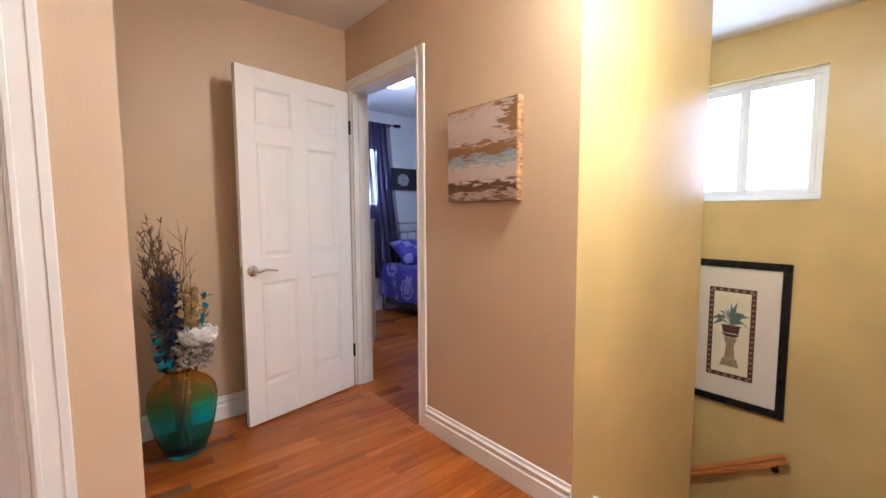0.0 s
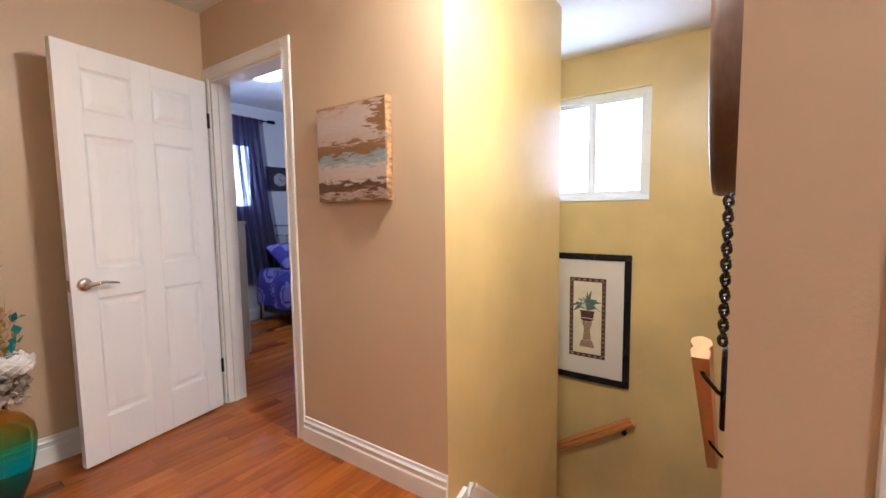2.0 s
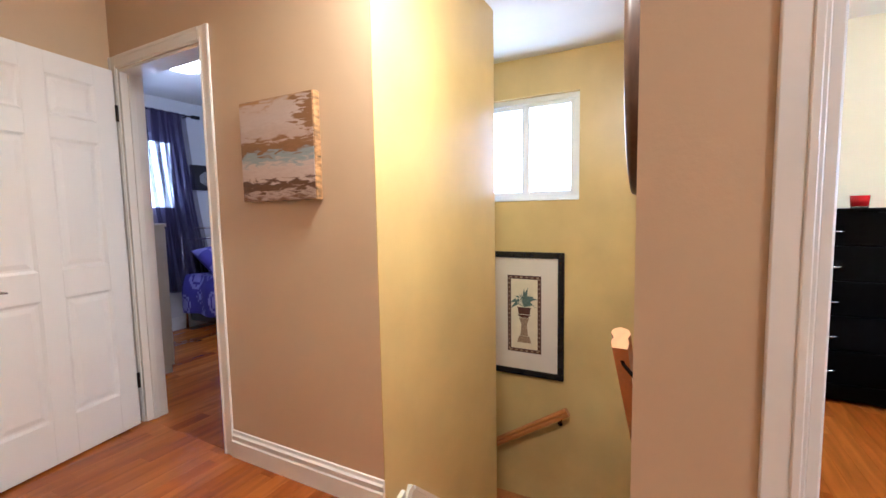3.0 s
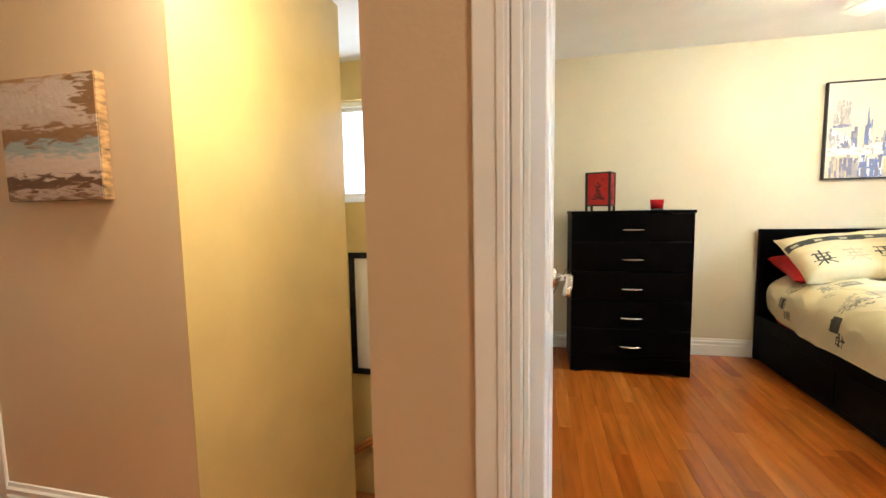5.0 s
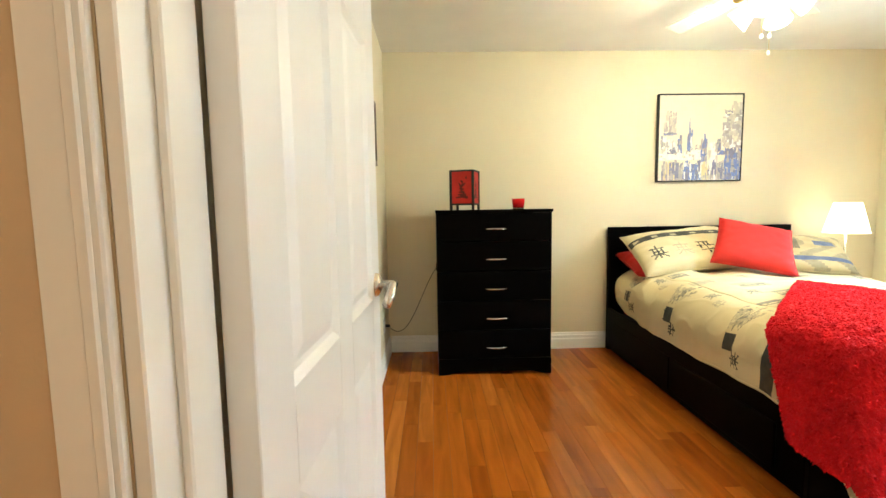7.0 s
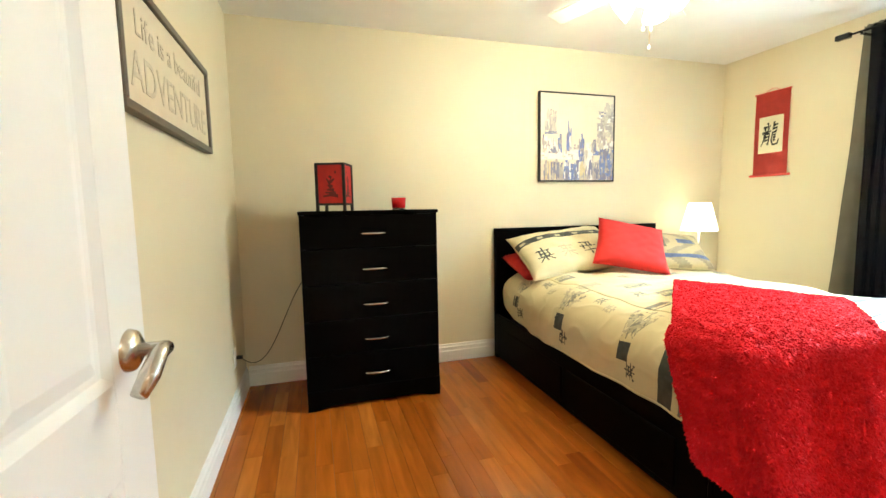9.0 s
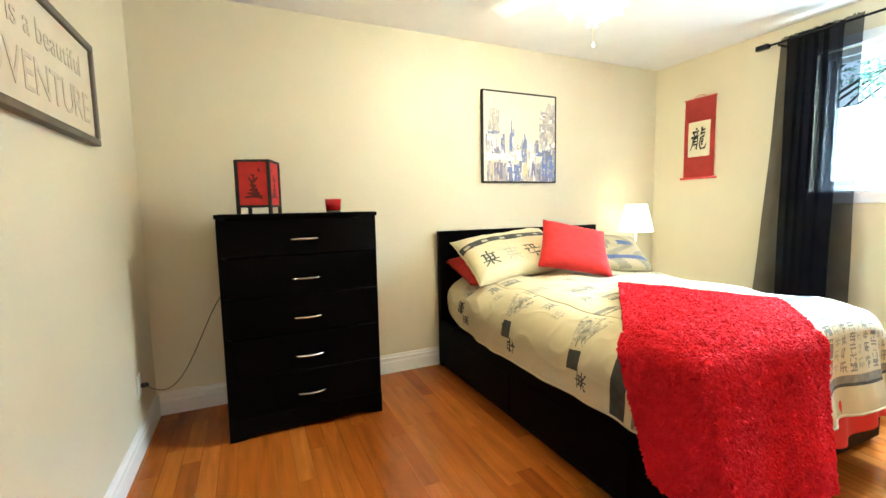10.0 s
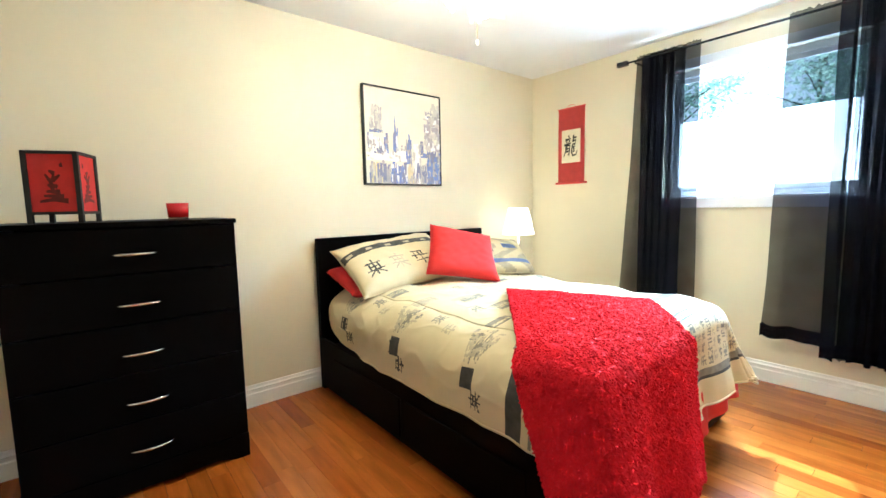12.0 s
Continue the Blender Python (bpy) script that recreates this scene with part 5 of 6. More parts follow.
def bed_frame():
    th = thing("bed_frame", "black-brown bed frame with a plain tall headboard", "bed", (2.8, -2.79, 0))
    part("headboard", boxm(0.995, -0.775, 0.0, 1.04, 0.765, 1.038, 0.004, 2), M_BLACK, th)
    part("side_rail", boxm(-0.92, 0.745, 0.03, 0.994, 0.77, 0.36, 0.004), M_BLACK, th)
    part("side_rail", boxm(-0.92, -0.775, 0.03, 0.994, -0.75, 0.36, 0.004), M_BLACK, th)
    part("foot_board", boxm(-0.945, -0.775, 0.03, -0.9205, 0.77, 0.36, 0.004), M_BLACK, th)
    part("base", boxm(-0.915, -0.745, 0.0, 0.99, 0.74, 0.30), M_BLACK, th)
    for x in (-0.40, 0.42):
        part("drawer_front", boxm(x - 0.38, 0.7705, 0.06, x + 0.38, 0.782, 0.27, 0.003), M_BLACK, th)


bed_frame()
tagged(part("mattress", boxm(1.96, -3.40, 0.305, 3.785, -2.13, 0.60, 0.05, 3), M_RED, None), "mattress in a red fitted sheet on the bed frame", "mattress")


PRINTS = [M_DUVET, M_DGREY, M_DBLACK, M_DBLUE, M_DFAINT]


def brush_sign(a, b, kind, half=0.10):
    """A sign of a few brush strokes in the square -1..1."""
    bars = {0: ((-0.8, 0.55, 0.8, 0.55), (-0.5, 0.1, 0.5, 0.1), (-0.9, -0.3, 0.9, -0.3), (0, 0.95, 0, -0.9), (-0.1, -0.3, -0.8, -0.9), (0.1, -0.3, 0.8, -0.9), (-0.5, 0.55, -0.5, -0.3), (0.5, 0.55, 0.5, -0.3)),
            1: ((-0.7, 0.8, 0.5, 0.8), (-0.5, 0.8, -0.6, -0.2), (0.4, 0.8, 0.4, 0.1), (-0.9, 0.2, 0.9, 0.2), (0.0, 0.8, 0.1, -0.9), (-0.7, -0.5, 0.7, -0.4))}[kind]
    for x0, y0, x1, y1 in bars:
        dx, dy = x1 - x0, y1 - y0
        t = min(1, max(0, ((a - x0) * dx + (b - y0) * dy) / (dx * dx + dy * dy)))
        if math.hypot(a - x0 - t * dx, b - y0 - t * dy) < half:
            return True
    return False


def duvet():
    rng = random.Random(21)
    step = 0.0068
    x0, x1, y0, y1 = BED[0] - 0.385, 3.72, BED[2] - 0.30, BED[3] + 0.285
    nx, ny = int((x1 - x0) / step), int((y1 - y0) / step)
    tint = np.zeros((nx, ny), dtype=int)

    def fill(u0, u1, v0, v1, k, hold=1.0):
        """Inks a box of the cloth, brushed dry where hold is under 1."""
        for i in range(max(0, round((u0 - x0) / step)), min(nx, round((u1 - x0) / step))):
            dry = rng.random() > hold
            for j in range(max(0, round((v0 - y0) / step)), min(ny, round((v1 - y0) / step))):
                if not (dry and rng.random() < 0.8):
                    tint[i, j] = k

    def stroke(p, q, w, k):
        n = max(2, int((q - p).length / (step * 0.7)))
        for m in range(n + 1):
            f = m / n
            c = p.lerp(q, f)
            r = w * (1 - 0.6 * abs(2 * f - 1))
            fill(c.x - r, c.x + r, c.y - r, c.y + r, k)

    def sign(u, v, size, k, kind):
        for i in range(max(0, int((u - size - x0) / step)), min(nx, int((u + size - x0) / step))):
            for j in range(max(0, int((v - size - y0) / step)), min(ny, int((v + size - y0) / step))):
                a, b = ((y0 + j * step) - v) / size, (x0 + i * step - u) / size
                if brush_sign(-a, b, kind):
                    tint[i, j] = k

    def plant(u, v, k):
        base = Vector((u, v + 0.10))
        for a in range(9):
            lean = (a - 4) * 0.016
            tip = base + Vector((lean * 1.3, -rng.uniform(0.11, 0.19)))
            stroke(base + Vector((lean * 0.5, rng.uniform(-0.02, 0.0))), tip, 0.004, rng.choice((k, 4)))
            for _ in range(5):
                c = base.lerp(tip, rng.uniform(0.2, 1.0))
                stroke(c, c + Vector((rng.uniform(-0.035, 0.035), rng.uniform(-0.03, 0.005))), 0.008, rng.choice((k, 4, 4)))
    # a side row of dark squares with signs and plants over them
    for n, u in enumerate((2.32, 2.86, 3.42)):
        fill(u, u + 0.075, -1.985, -1.895, 2, 0.9)
        sign(u - 0.022, -1.862, 0.043, 2, n % 2)
        plant(u + 0.035, -2.10, 1)
        sign(u - 0.17, -2.16, 0.042, 1, 0)
        sign(u - 0.29, -2.12, 0.040, 4, 1)
    # washed rectangles over the top, with faint signs between them
    for i in range(6):
        for j in range(5):
            u = 2.10 + 0.27 * i + 0.13 * (j % 2) + rng.uniform(-0.03, 0.03)
            v = -2.36 - 0.23 * j + rng.uniform(-0.03, 0.03)
            if (i + 2 * j) % 3 == 2:
                sign(u, v, 0.045, rng.choice((1, 4)), j % 2)
            else:
                fill(u, u + rng.uniform(0.065, 0.09), v, v + rng.uniform(0.12, 0.17), rng.choice((1, 1, 1, 4)), 0.75)
                if j % 2:
                    fill(u + 0.05, u + 0.09, v + 0.06, v + 0.2, 4, 0.6)
    # bands across the foot, with columns of lettering-like marks in the drop
    fx = BED[0]
    for u0, u1, k in ((fx + 0.245, fx + 0.33, 2), (fx + 0.20, fx + 0.215, 1), (fx + 0.02, fx + 0.085, 3), (fx - 0.255, fx - 0.225, 1), (fx - 0.27, fx - 0.258, 2)):
        fill(u0, u1, y0, y1, k, 1.0 if k == 2 else 0.85)
    v, n = y0 + 0.02, 0
    while v < y1 - 0.08:
        if n % 3 == 0:
            fill(fx - 0.21, fx - 0.005, v, v + 0.05, 1, 0.6)
            for c in range(3):
                sign(fx - 0.045 - 0.062 * c, v + 0.025, 0.02, 0, c % 2)
            v += 0.065
        else:
            for c in range(4):
                sign(fx - 0.03 - 0.052 * c, v + 0.024, 0.024, 1 if n % 3 == 1 else 4, (c + n) % 2)
            v += 0.056
        n += 1
    verts = []
    for i in range(nx + 1):
        for j in range(ny + 1):
            x, y = x0 + step * i, y0 + step * j
            p = drape(x, y, 0.012)
            fold = 0.010 * math.sin((x * 2.2 + y * 5.5) * 3 + 2 * noise.noise((x * 1.5, y * 1.5, 0))) * max(0, 1 - abs(x - 3.35) / 0.5)
            p.z += fold
            p.y += 0.014 * noise.noise((x * 3.6, y * 0.8, 3.0)) * min(1.0, max(0.0, (TOP - p.z) * 6))
            head = min(1.0, max(0.0, (x - 2.95) / 0.75)) ** 2 * min(1.0, max(0.0, (TOP - 0.06 - p.z) / 0.3))
            if y > BED[3] - 0.2:
                p.z, p.y = p.z + 0.085 * head, p.y - 0.05 * head
            p.z += 0.022 * noise.noise((x * 4.2, y * 2.1, 9.0)) * (1 if p.z > 0.5 else 0.2)
            crease = (1 - abs(noise.noise((x * 5.5 + y * 3, y * 7.5 - x * 2, 4.0)))) ** 6
            p.z += 0.0028 * crease * (1 if p.z > 0.5 else 0.3)
            p.y += 0.004 * crease * (1 if y > BED[3] - 0.1 else 0)
            verts.append(p)
    faces = [(i * (ny + 1) + j, (i + 1) * (ny + 1) + j, (i + 1) * (ny + 1) + j + 1, i * (ny + 1) + j + 1) for i in range(nx) for j in range(ny)]
    me = bpy.data.meshes.new("duvet")
    me.from_pydata(verts, [], faces)
    me.polygons.foreach_set("material_index", tint.reshape(-1).astype(np.int32))
    me.polygons.foreach_set("use_smooth", np.ones(len(faces), dtype=bool))
    for m in PRINTS:
        me.materials.append(m)
    ob = new("duvet", me)
    sol = ob.modifiers.new("thickness", "SOLIDIFY")
    sol.thickness, sol.offset = 0.012, -1
    tagged(ob, "cream duvet printed with grey and black brush motifs", "duvet")
    for name, run in (("side_hem", [i * (ny + 1) + ny for i in range(0, nx + 1, 4)]), ("foot_hem", list(range(0, ny + 1, 4)))):
        part(name, tube(bmesh.new(), [verts[k] for k in run], 0.0055, 6), M_DUVET, ob, "stitched hem of the duvet", True)


def foot_sheet():
    """Red sheet hanging below the duvet round the corner of the foot."""
    n, m = 60, 14
    verts = []
    for i in range(n + 1):
        y = BED[2] + 0.10 + (BED[3] - BED[2] - 0.16) * i / n
        for j in range(m + 1):
            z = 0.56 - (0.36 + 0.02 * math.sin(y * 6)) * j / m
            verts.append((1.80 - 0.035 * (j / m) - 0.016 * math.sin(y * 31 + math.sin(y * 9)) * j / m, y, z))
    faces = [(i * (m + 1) + j, (i + 1) * (m + 1) + j, (i + 1) * (m + 1) + j + 1, i * (m + 1) + j + 1) for i in range(n) for j in range(m)]
    me = bpy.data.meshes.new("red_sheet")
    me.from_pydata(verts, [], faces)
    me.polygons.foreach_set("use_smooth", np.ones(len(faces), dtype=bool))
    me.materials.append(M_RED)
    ob = new("red_sheet", me)
    sol = ob.modifiers.new("thickness", "SOLIDIFY")
    sol.thickness, sol.offset = 0.004, 0
    tagged(ob, "red cotton sheet hanging below the duvet's foot hem", "sheet")


duvet()
foot_sheet()


def cushion_mesh(w, h, t, n=26, seed=0, prints=None):
    """A stuffed cushion, w by h, t thick, with drawn-out corners; z is its thickness."""
    bm = bmesh.new()
    rng = random.Random(seed)
    grid = {}
    for s in (1, -1):
        for i in range(n + 1):
            for j in range(n + 1):
                u, v = i / n * 2 - 1, j / n * 2 - 1
                if s == -1 and (i in (0, n) or j in (0, n)):
                    grid[s, i, j] = grid[1, i, j]
                    continue
                pin = 1 - 0.06 * (1 - v * v) * abs(u) ** 3, 1 - 0.06 * (1 - u * u) * abs(v) ** 3
                th = t / 2 * ((1 - u ** 4) * (1 - v ** 4)) ** 0.55
                th *= 1 + 0.10 * noise.noise((u * 2 + seed, v * 2, s * 3.0))
                wob = 0.006 * noise.noise((u * 5, v * 5, seed))
                grid[s, i, j] = bm.verts.new((u * w / 2 * pin[0], v * h / 2 * pin[1], s * th + wob))
    for s in (1, -1):
        for i in range(n):
            for j in range(n):
                f = bm.faces.new((grid[s, i, j], grid[s, i + 1, j], grid[s, i + 1, j + 1], grid[s, i, j + 1]))
                f.smooth = True
                if prints and s == 1:
                    f.material_index = prints(i / n, j / n, rng)
    bmesh.ops.recalc_face_normals(bm, faces=bm.faces[:])
    return bm


def slumped(o, ux, uy, uz):
    """Pose with unit-length axes that need not be square to each other, for soft things."""
    m = Matrix([Vector(v).normalized() for v in (ux, uy, uz)]).transposed().to_4x4()
    m.translation = o
    return m


def basis(o, ux, uy):
    """Pose with its x and y axes along the two given directions."""
    ux, uy = Vector(ux).normalized(), Vector(uy)
    uy = (uy - ux * uy.dot(ux)).normalized()
    uz = ux.cross(uy)
    m = Matrix((ux, uy, uz)).transposed().to_4x4()
    m.translation = o
    return m


def band_print(u, v, rng):
    v -= 0.02 * math.sin(u * 5)
    if 0.64 < v < 0.76:
        return 4 if 0.67 < v < 0.72 and math.sin(u * 34) > 0.55 else 2
    for cu, k, kind in ((0.17, 2, 0), (0.40, 4, 0), (0.62, 2, 1)):
        a, b = (u - cu) / 0.085, (v - 0.33) / 0.15
        if abs(a) < 1 and abs(b) < 1 and brush_sign(a, b, kind, 0.075):
            return k
    if 0.42 < u < 0.52 and v > 0.86:
        return 1
    return 0


def block_print(u, v, rng):
    if 0.12 < v < 0.22:
        return 3
    if 0.30 < u < 0.52 and 0.40 < v < 0.68:
        return 1
    if 0.66 < u < 0.86 and 0.5 < v < 0.66:
        return 3
    return 4 if math.sin(u * 21 + 3 * math.sin(v * 8)) > 0.25 else 0


def pillow(name, label, w, h, t, m, mats, seed, prints=None, n=30, category="pillow", pull=None):
    bm = cushion_mesh(w, h, t, n, seed, prints)
    ob = part(name, bm, mats)
    ob.matrix_world = m
    bm = bmesh.new()
    pts = []
    for k in range(64):
        a = k / 64 * 4
        s, f = int(a), a - int(a)
        u, v = ((-1 + 2 * f, -1), (1, -1 + 2 * f), (1 - 2 * f, 1), (-1, 1 - 2 * f))[s]
        pin = 1 - 0.06 * (1 - v * v) * abs(u) ** 3, 1 - 0.06 * (1 - u * u) * abs(v) ** 3
        pts.append((u * w / 2 * pin[0] * 1.005, v * h / 2 * pin[1] * 1.005, 0))
    tube(bm, pts + pts[:1], 0.003, 6, cap=False)
    seam = part("seam", bm, mats[0] if isinstance(mats, (list, tuple)) else mats, ob, "", True)
    if pull:
        # slack corners, drawn out of square
        for me in (ob.data, seam.data):
            for v in me.vertices:
                a, b = min(1, max(0, v.co.x / w + 0.5)), min(1, max(0, 0.5 - v.co.y / h))
                v.co.x += b * ((1 - a) * pull[0][0] + a * pull[1][0])
                v.co.y += b * ((1 - a) * pull[0][1] + a * pull[1][1])
                v.co.x, v.co.y = v.co.x + a * (1 - b) * pull[2][0], v.co.y + a * (1 - b) * pull[2][1]
    return tagged(ob, label, category)


pillow("pillow", "cream pillow printed with a dark band, leaning on the headboard", 0.82, 0.45, 0.19, slumped((3.52, -2.49, 0.862), (-0.05, -1, 0.05), (0.38, 0.10, 0.25), (-0.62, 0, 0.78)), PRINTS, 1, band_print, 120)
pillow("pillow", "cream and slate printed pillow behind the red cushion", 0.70, 0.40, 0.17, basis((3.46, -3.29, 0.828), (-0.35, -1, -0.04), (0.6, -0.1, 0.42)), PRINTS, 2, block_print, 36)
pillow("pillow", "red pillow lying beneath the printed one", 0.66, 0.40, 0.15, basis((3.62, -2.41, 0.755), (0, -1, 0.0), (1, 0.0, 0.28)), M_RED, 3)
pillow("cushion", "bright red cotton cushion propped on the pillows", 0.47, 0.375, 0.15, slumped((3.245, -2.83, 0.918), (-0.29, -0.365, -0.165), (0.185, -0.05, 0.285), (-0.56, 0.30, 0.66)), M_RED, 4, None, 30, "cushion", ((-0.008, -0.008), (0.03, 0.0), (-0.035, -0.025)))


def throw_blanket():
    """Shaggy red blanket laid aslant over the corner of the bed's foot, hanging on both sides of it."""
    A, B = Vector((2.70, -2.67)), Vector((2.03, -2.96))
    d = Vector((-0.70, 0.714))
    ex, ey = BED[0] - 0.035, BED[3] + 0.03
    rng = random.Random(8)
    ns, nw = 100, 64

    def edge(w):
        p = A.lerp(B, w)
        s = min((ex - p.x) / d.x, (ey - p.y) / d.y)
        return s, p + d * s

    def at(f, w):
        """f runs from the upper hem to the edge at 0.5 and on to the lower hem at 1."""
        se, e = edge(w)
        k = min(1.0, max(0.0, (w - 0.20) / 0.30))
        k = k * k * (3 - 2 * k)
        nrm = Vector((-k, 1 - k)).normalized()
        drop = 0.41 + 0.19 * w
        if f < 0.5:
            p = A.lerp(B, w) + d * se * f * 2
            q = drape(p.x, p.y, 0.03)
            near = max(0.0, 1 - (se * (1 - 2 * f)) / 0.14) ** 2
            q.z = (max(q.z, TOP + 0.045) + 0.012) * (1 - near) + (TOP + 0.025) * near
            q.z += 0.006 * math.sin(w * 21 + f * 9) * f * (1 - near)
            return Vector((p.x, p.y, q.z))
        g = (f - 0.5) * 2 * (drop + 0.06)
        bend = 0.07
        a = min(g / bend, 1.57)
        out = bend * math.sin(a) * 0.7 + 0.10 * max(0.0, g - 0.1) + 0.018 * math.sin(w * 17 + 0.6) * min(1, g * 4)
        down = bend * (1 - math.cos(a)) + max(0.0, g - bend * 1.57)
        return Vector((e.x + nrm.x * out - 0.50 * (1 - k) * down, e.y + nrm.y * out - 0.06 * k * down, TOP + 0.025 - down))
    verts = []
    for i in range(ns + 1):
        for j in range(nw + 1):
            w = j / nw
            f = i / ns
            if i in (0, ns):
                f += 0.008 * noise.noise((j * 0.4, 0, 4.0))
            p = at(min(1, max(0, f)), w)
            verts.append(p + Vector((0, 0, 0.006 * noise.noise((i * 0.4, j * 0.4, 0)))))
    faces = [(i * (nw + 1) + j, (i + 1) * (nw + 1) + j, (i + 1) * (nw + 1) + j + 1, i * (nw + 1) + j + 1) for i in range(ns) for j in range(nw)]
    me = bpy.data.meshes.new("throw_blanket")
    me.from_pydata(verts, [], faces)
    me.polygons.foreach_set("use_smooth", np.ones(len(faces), dtype=bool))
    me.materials.append(M_SHAG)
    ob = new("throw_blanket", me)
    sol = ob.modifiers.new("thickness", "SOLIDIFY")
    sol.thickness, sol.offset = 0.012, 0
    tagged(ob, "shaggy bright red throw draped over the bed's corner", "blanket")
    # pile: short drooping tufts
    tv, tf = [], []
    for _ in range(56000):
        f, w = rng.uniform(0.001, 0.995), rng.uniform(0.002, 0.998)
        p = at(f, w)
        nrm = (at(f + 0.004, w) - p).cross(at(f, w + 0.004) - p)
        if nrm.length < 1e-10:
            continue
        nrm.normalize()
        if nrm.dot(p - Vector((2.5, -2.8, 0.2))) < 0:
            nrm = -nrm
        lay = noise.noise_vector(p * 52) * 1.1 + Vector((0, 0, -0.15))
        ax = (nrm + lay + Vector((rng.uniform(-1, 1), rng.uniform(-1, 1), rng.uniform(-1, 1))) * 0.28).normalized()
        if ax.dot(nrm) < 0.12:
            ax = (ax + nrm * 0.5).normalized()
        sd = ax.cross(Vector((rng.uniform(-1, 1), rng.uniform(-1, 1), rng.uniform(-1, 1)))).normalized()
        up = ax.cross(sd)
        l, wd = rng.uniform(0.009, 0.017), rng.uniform(0.0044, 0.0072)
        k = len(tv)
        m1, tip = p + ax * l * 0.6, p + ax * l + Vector((0, 0, -0.004))
        tv += [p - sd * wd, p + sd * wd, p + up * wd, m1 - sd * wd, m1 + sd * wd, m1 + up * wd, tip]
        tf += [(k, k + 1, k + 4, k + 3), (k + 1, k + 2, k + 5, k + 4), (k + 2, k, k + 3, k + 5), (k + 3, k + 4, k + 6), (k + 4, k + 5, k + 6), (k + 5, k + 3, k + 6)]
    me = bpy.data.meshes.new("shag")
    me.from_pydata(tv, [], tf)
    me.materials.append(M_SHAG)
    pile = new("shag", me)
    pile.parent = ob
    tagged(pile, "dense red shag pile", kind="stuff")


throw_blanket()


def nightstand():
    th = thing("nightstand", "black-brown bedside table tucked behind the bed", "nightstand", (3.61, -3.88, 0))
    part("tabletop", boxm(-0.2, -0.22, 0.50, 0.2, 0.22, 0.525, 0.003), M_BLACK, th)
    part("body", boxm(-0.185, -0.205, 0.20, 0.19, 0.205, 0.4995), M_BLACK, th)
    for x in (-0.17, 0.17):
        for y in (-0.19, 0.19):
            part("leg", boxm(x - 0.018, y - 0.018, 0, x + 0.018, y + 0.018, 0.1995), M_BLACK, th)


nightstand()


def table_lamp(at):
    th = thing("table_lamp", "nickel table lamp with a glowing white shade, switched on", "lamp", at)
    part("base", lathe(bmesh.new(), [(0.0, 0.0), (0.075, 0.0), (0.078, 0.008), (0.06, 0.018), (0.012, 0.026), (0.0, 0.026)], 32), M_STEEL, th, "", True)
    part("stem", tube(bmesh.new(), [(0, 0, 0.02), (0, 0, 0.50)], 0.008, 12), M_STEEL, th, "", True)
    prof = [(0.145, 0.445), (0.086, 0.685), (0.084, 0.685), (0.143, 0.445)]
    bm = bmesh.new()
    lathe(bm, prof + prof[:1], 40)
    part("shade", bm, M_SHADE, th, "white fabric shade lit from within", True)
    return th


table_lamp((3.63, -3.87, 0.525))
point_lamp("bedside_lamp", (3.63, -3.87, 1.07), 2.2, (1.0, 0.78, 0.48), 0.05)


def ceiling_fan(at):
    th = thing("ceiling_fan", "white ceiling fan with a brass light kit, switched on", "ceiling fan", at)
    part("canopy", lathe(bmesh.new(), [(0.0, 0.0), (0.075, 0.0), (0.07, -0.03), (0.03, -0.055), (0.0, -0.055)], 32), M_BRASS, th, "", True)
    part("downrod", tube(bmesh.new(), [(0, 0, -0.05), (0, 0, -0.10)], 0.014, 12), M_BRASS, th, "", True)
    part("motor", lathe(bmesh.new(), [(0.0, -0.09), (0.07, -0.095), (0.105, -0.12), (0.105, -0.17), (0.06, -0.20), (0.0, -0.20)], 40), M_FANBLADE, th, "", True)
    for k in range(5):
        a = radians(72 * k + 18)
        m = Matrix.Rotation(a, 4, "Z") @ Matrix.Translation((0, 0, -0.155)) @ Matrix.Rotation(radians(11), 4, "X")
        bm = boxm(0.09, -0.02, -0.004, 0.20, 0.02, 0.002, 0.002)
        bm.transform(m)
        b = part("blade", boxm(0.17, -0.06, 0.003, 0.60, 0.06, 0.011, 0.004, 2), M_FANBLADE, th)
        for v in b.data.vertices:
            f = (v.co.x - 0.17) / 0.43
            v.co.y *= 0.8 + 0.35 * f - 0.25 * max(0, f - 0.9) * 10 * 0.3
        b.data.transform(m)
        part("blade_iron", bm, M_BRASS, b)
    part("light_fitter", lathe(bmesh.new(), [(0.0, -0.201), (0.05, -0.201), (0.06, -0.23), (0.03, -0.255), (0.0, -0.26)], 32), M_BRASS, th, "", True)
    for k in range(4):
        a = radians(90 * k + 40)
        m = Matrix.Rotation(a, 4, "Z") @ Matrix.Translation((0.065, 0, -0.235)) @ Matrix.Rotation(radians(125), 4, "Y")
        bm = bmesh.new()
        lathe(bm, [(0.018, 0.0), (0.024, 0.02), (0.045, 0.06), (0.062, 0.105), (0.060, 0.106), (0.042, 0.06), (0.02, 0.02)], 24)
        bm.transform(m)
        part("glass_shade", bm, M_BULB, th, "glowing tulip glass shade", True)
    for x, y, l in ((0.03, -0.02, 0.47), (-0.035, 0.03, 0.41), (0.0, 0.045, 0.40)):
        c = part("pull_chain", tube(bmesh.new(), [(x, y, -0.25), (x, y, -l)], 0.0015, 6), M_BRASS, th)
        part("bob", lathe(bmesh.new(), [(0.0, -l + 0.002), (0.005, -l - 0.004), (0.008, -l - 0.018), (0.0, -l - 0.026)], 12, (x, y)), M_PLATE, c, "white pull bob", True)
    return th


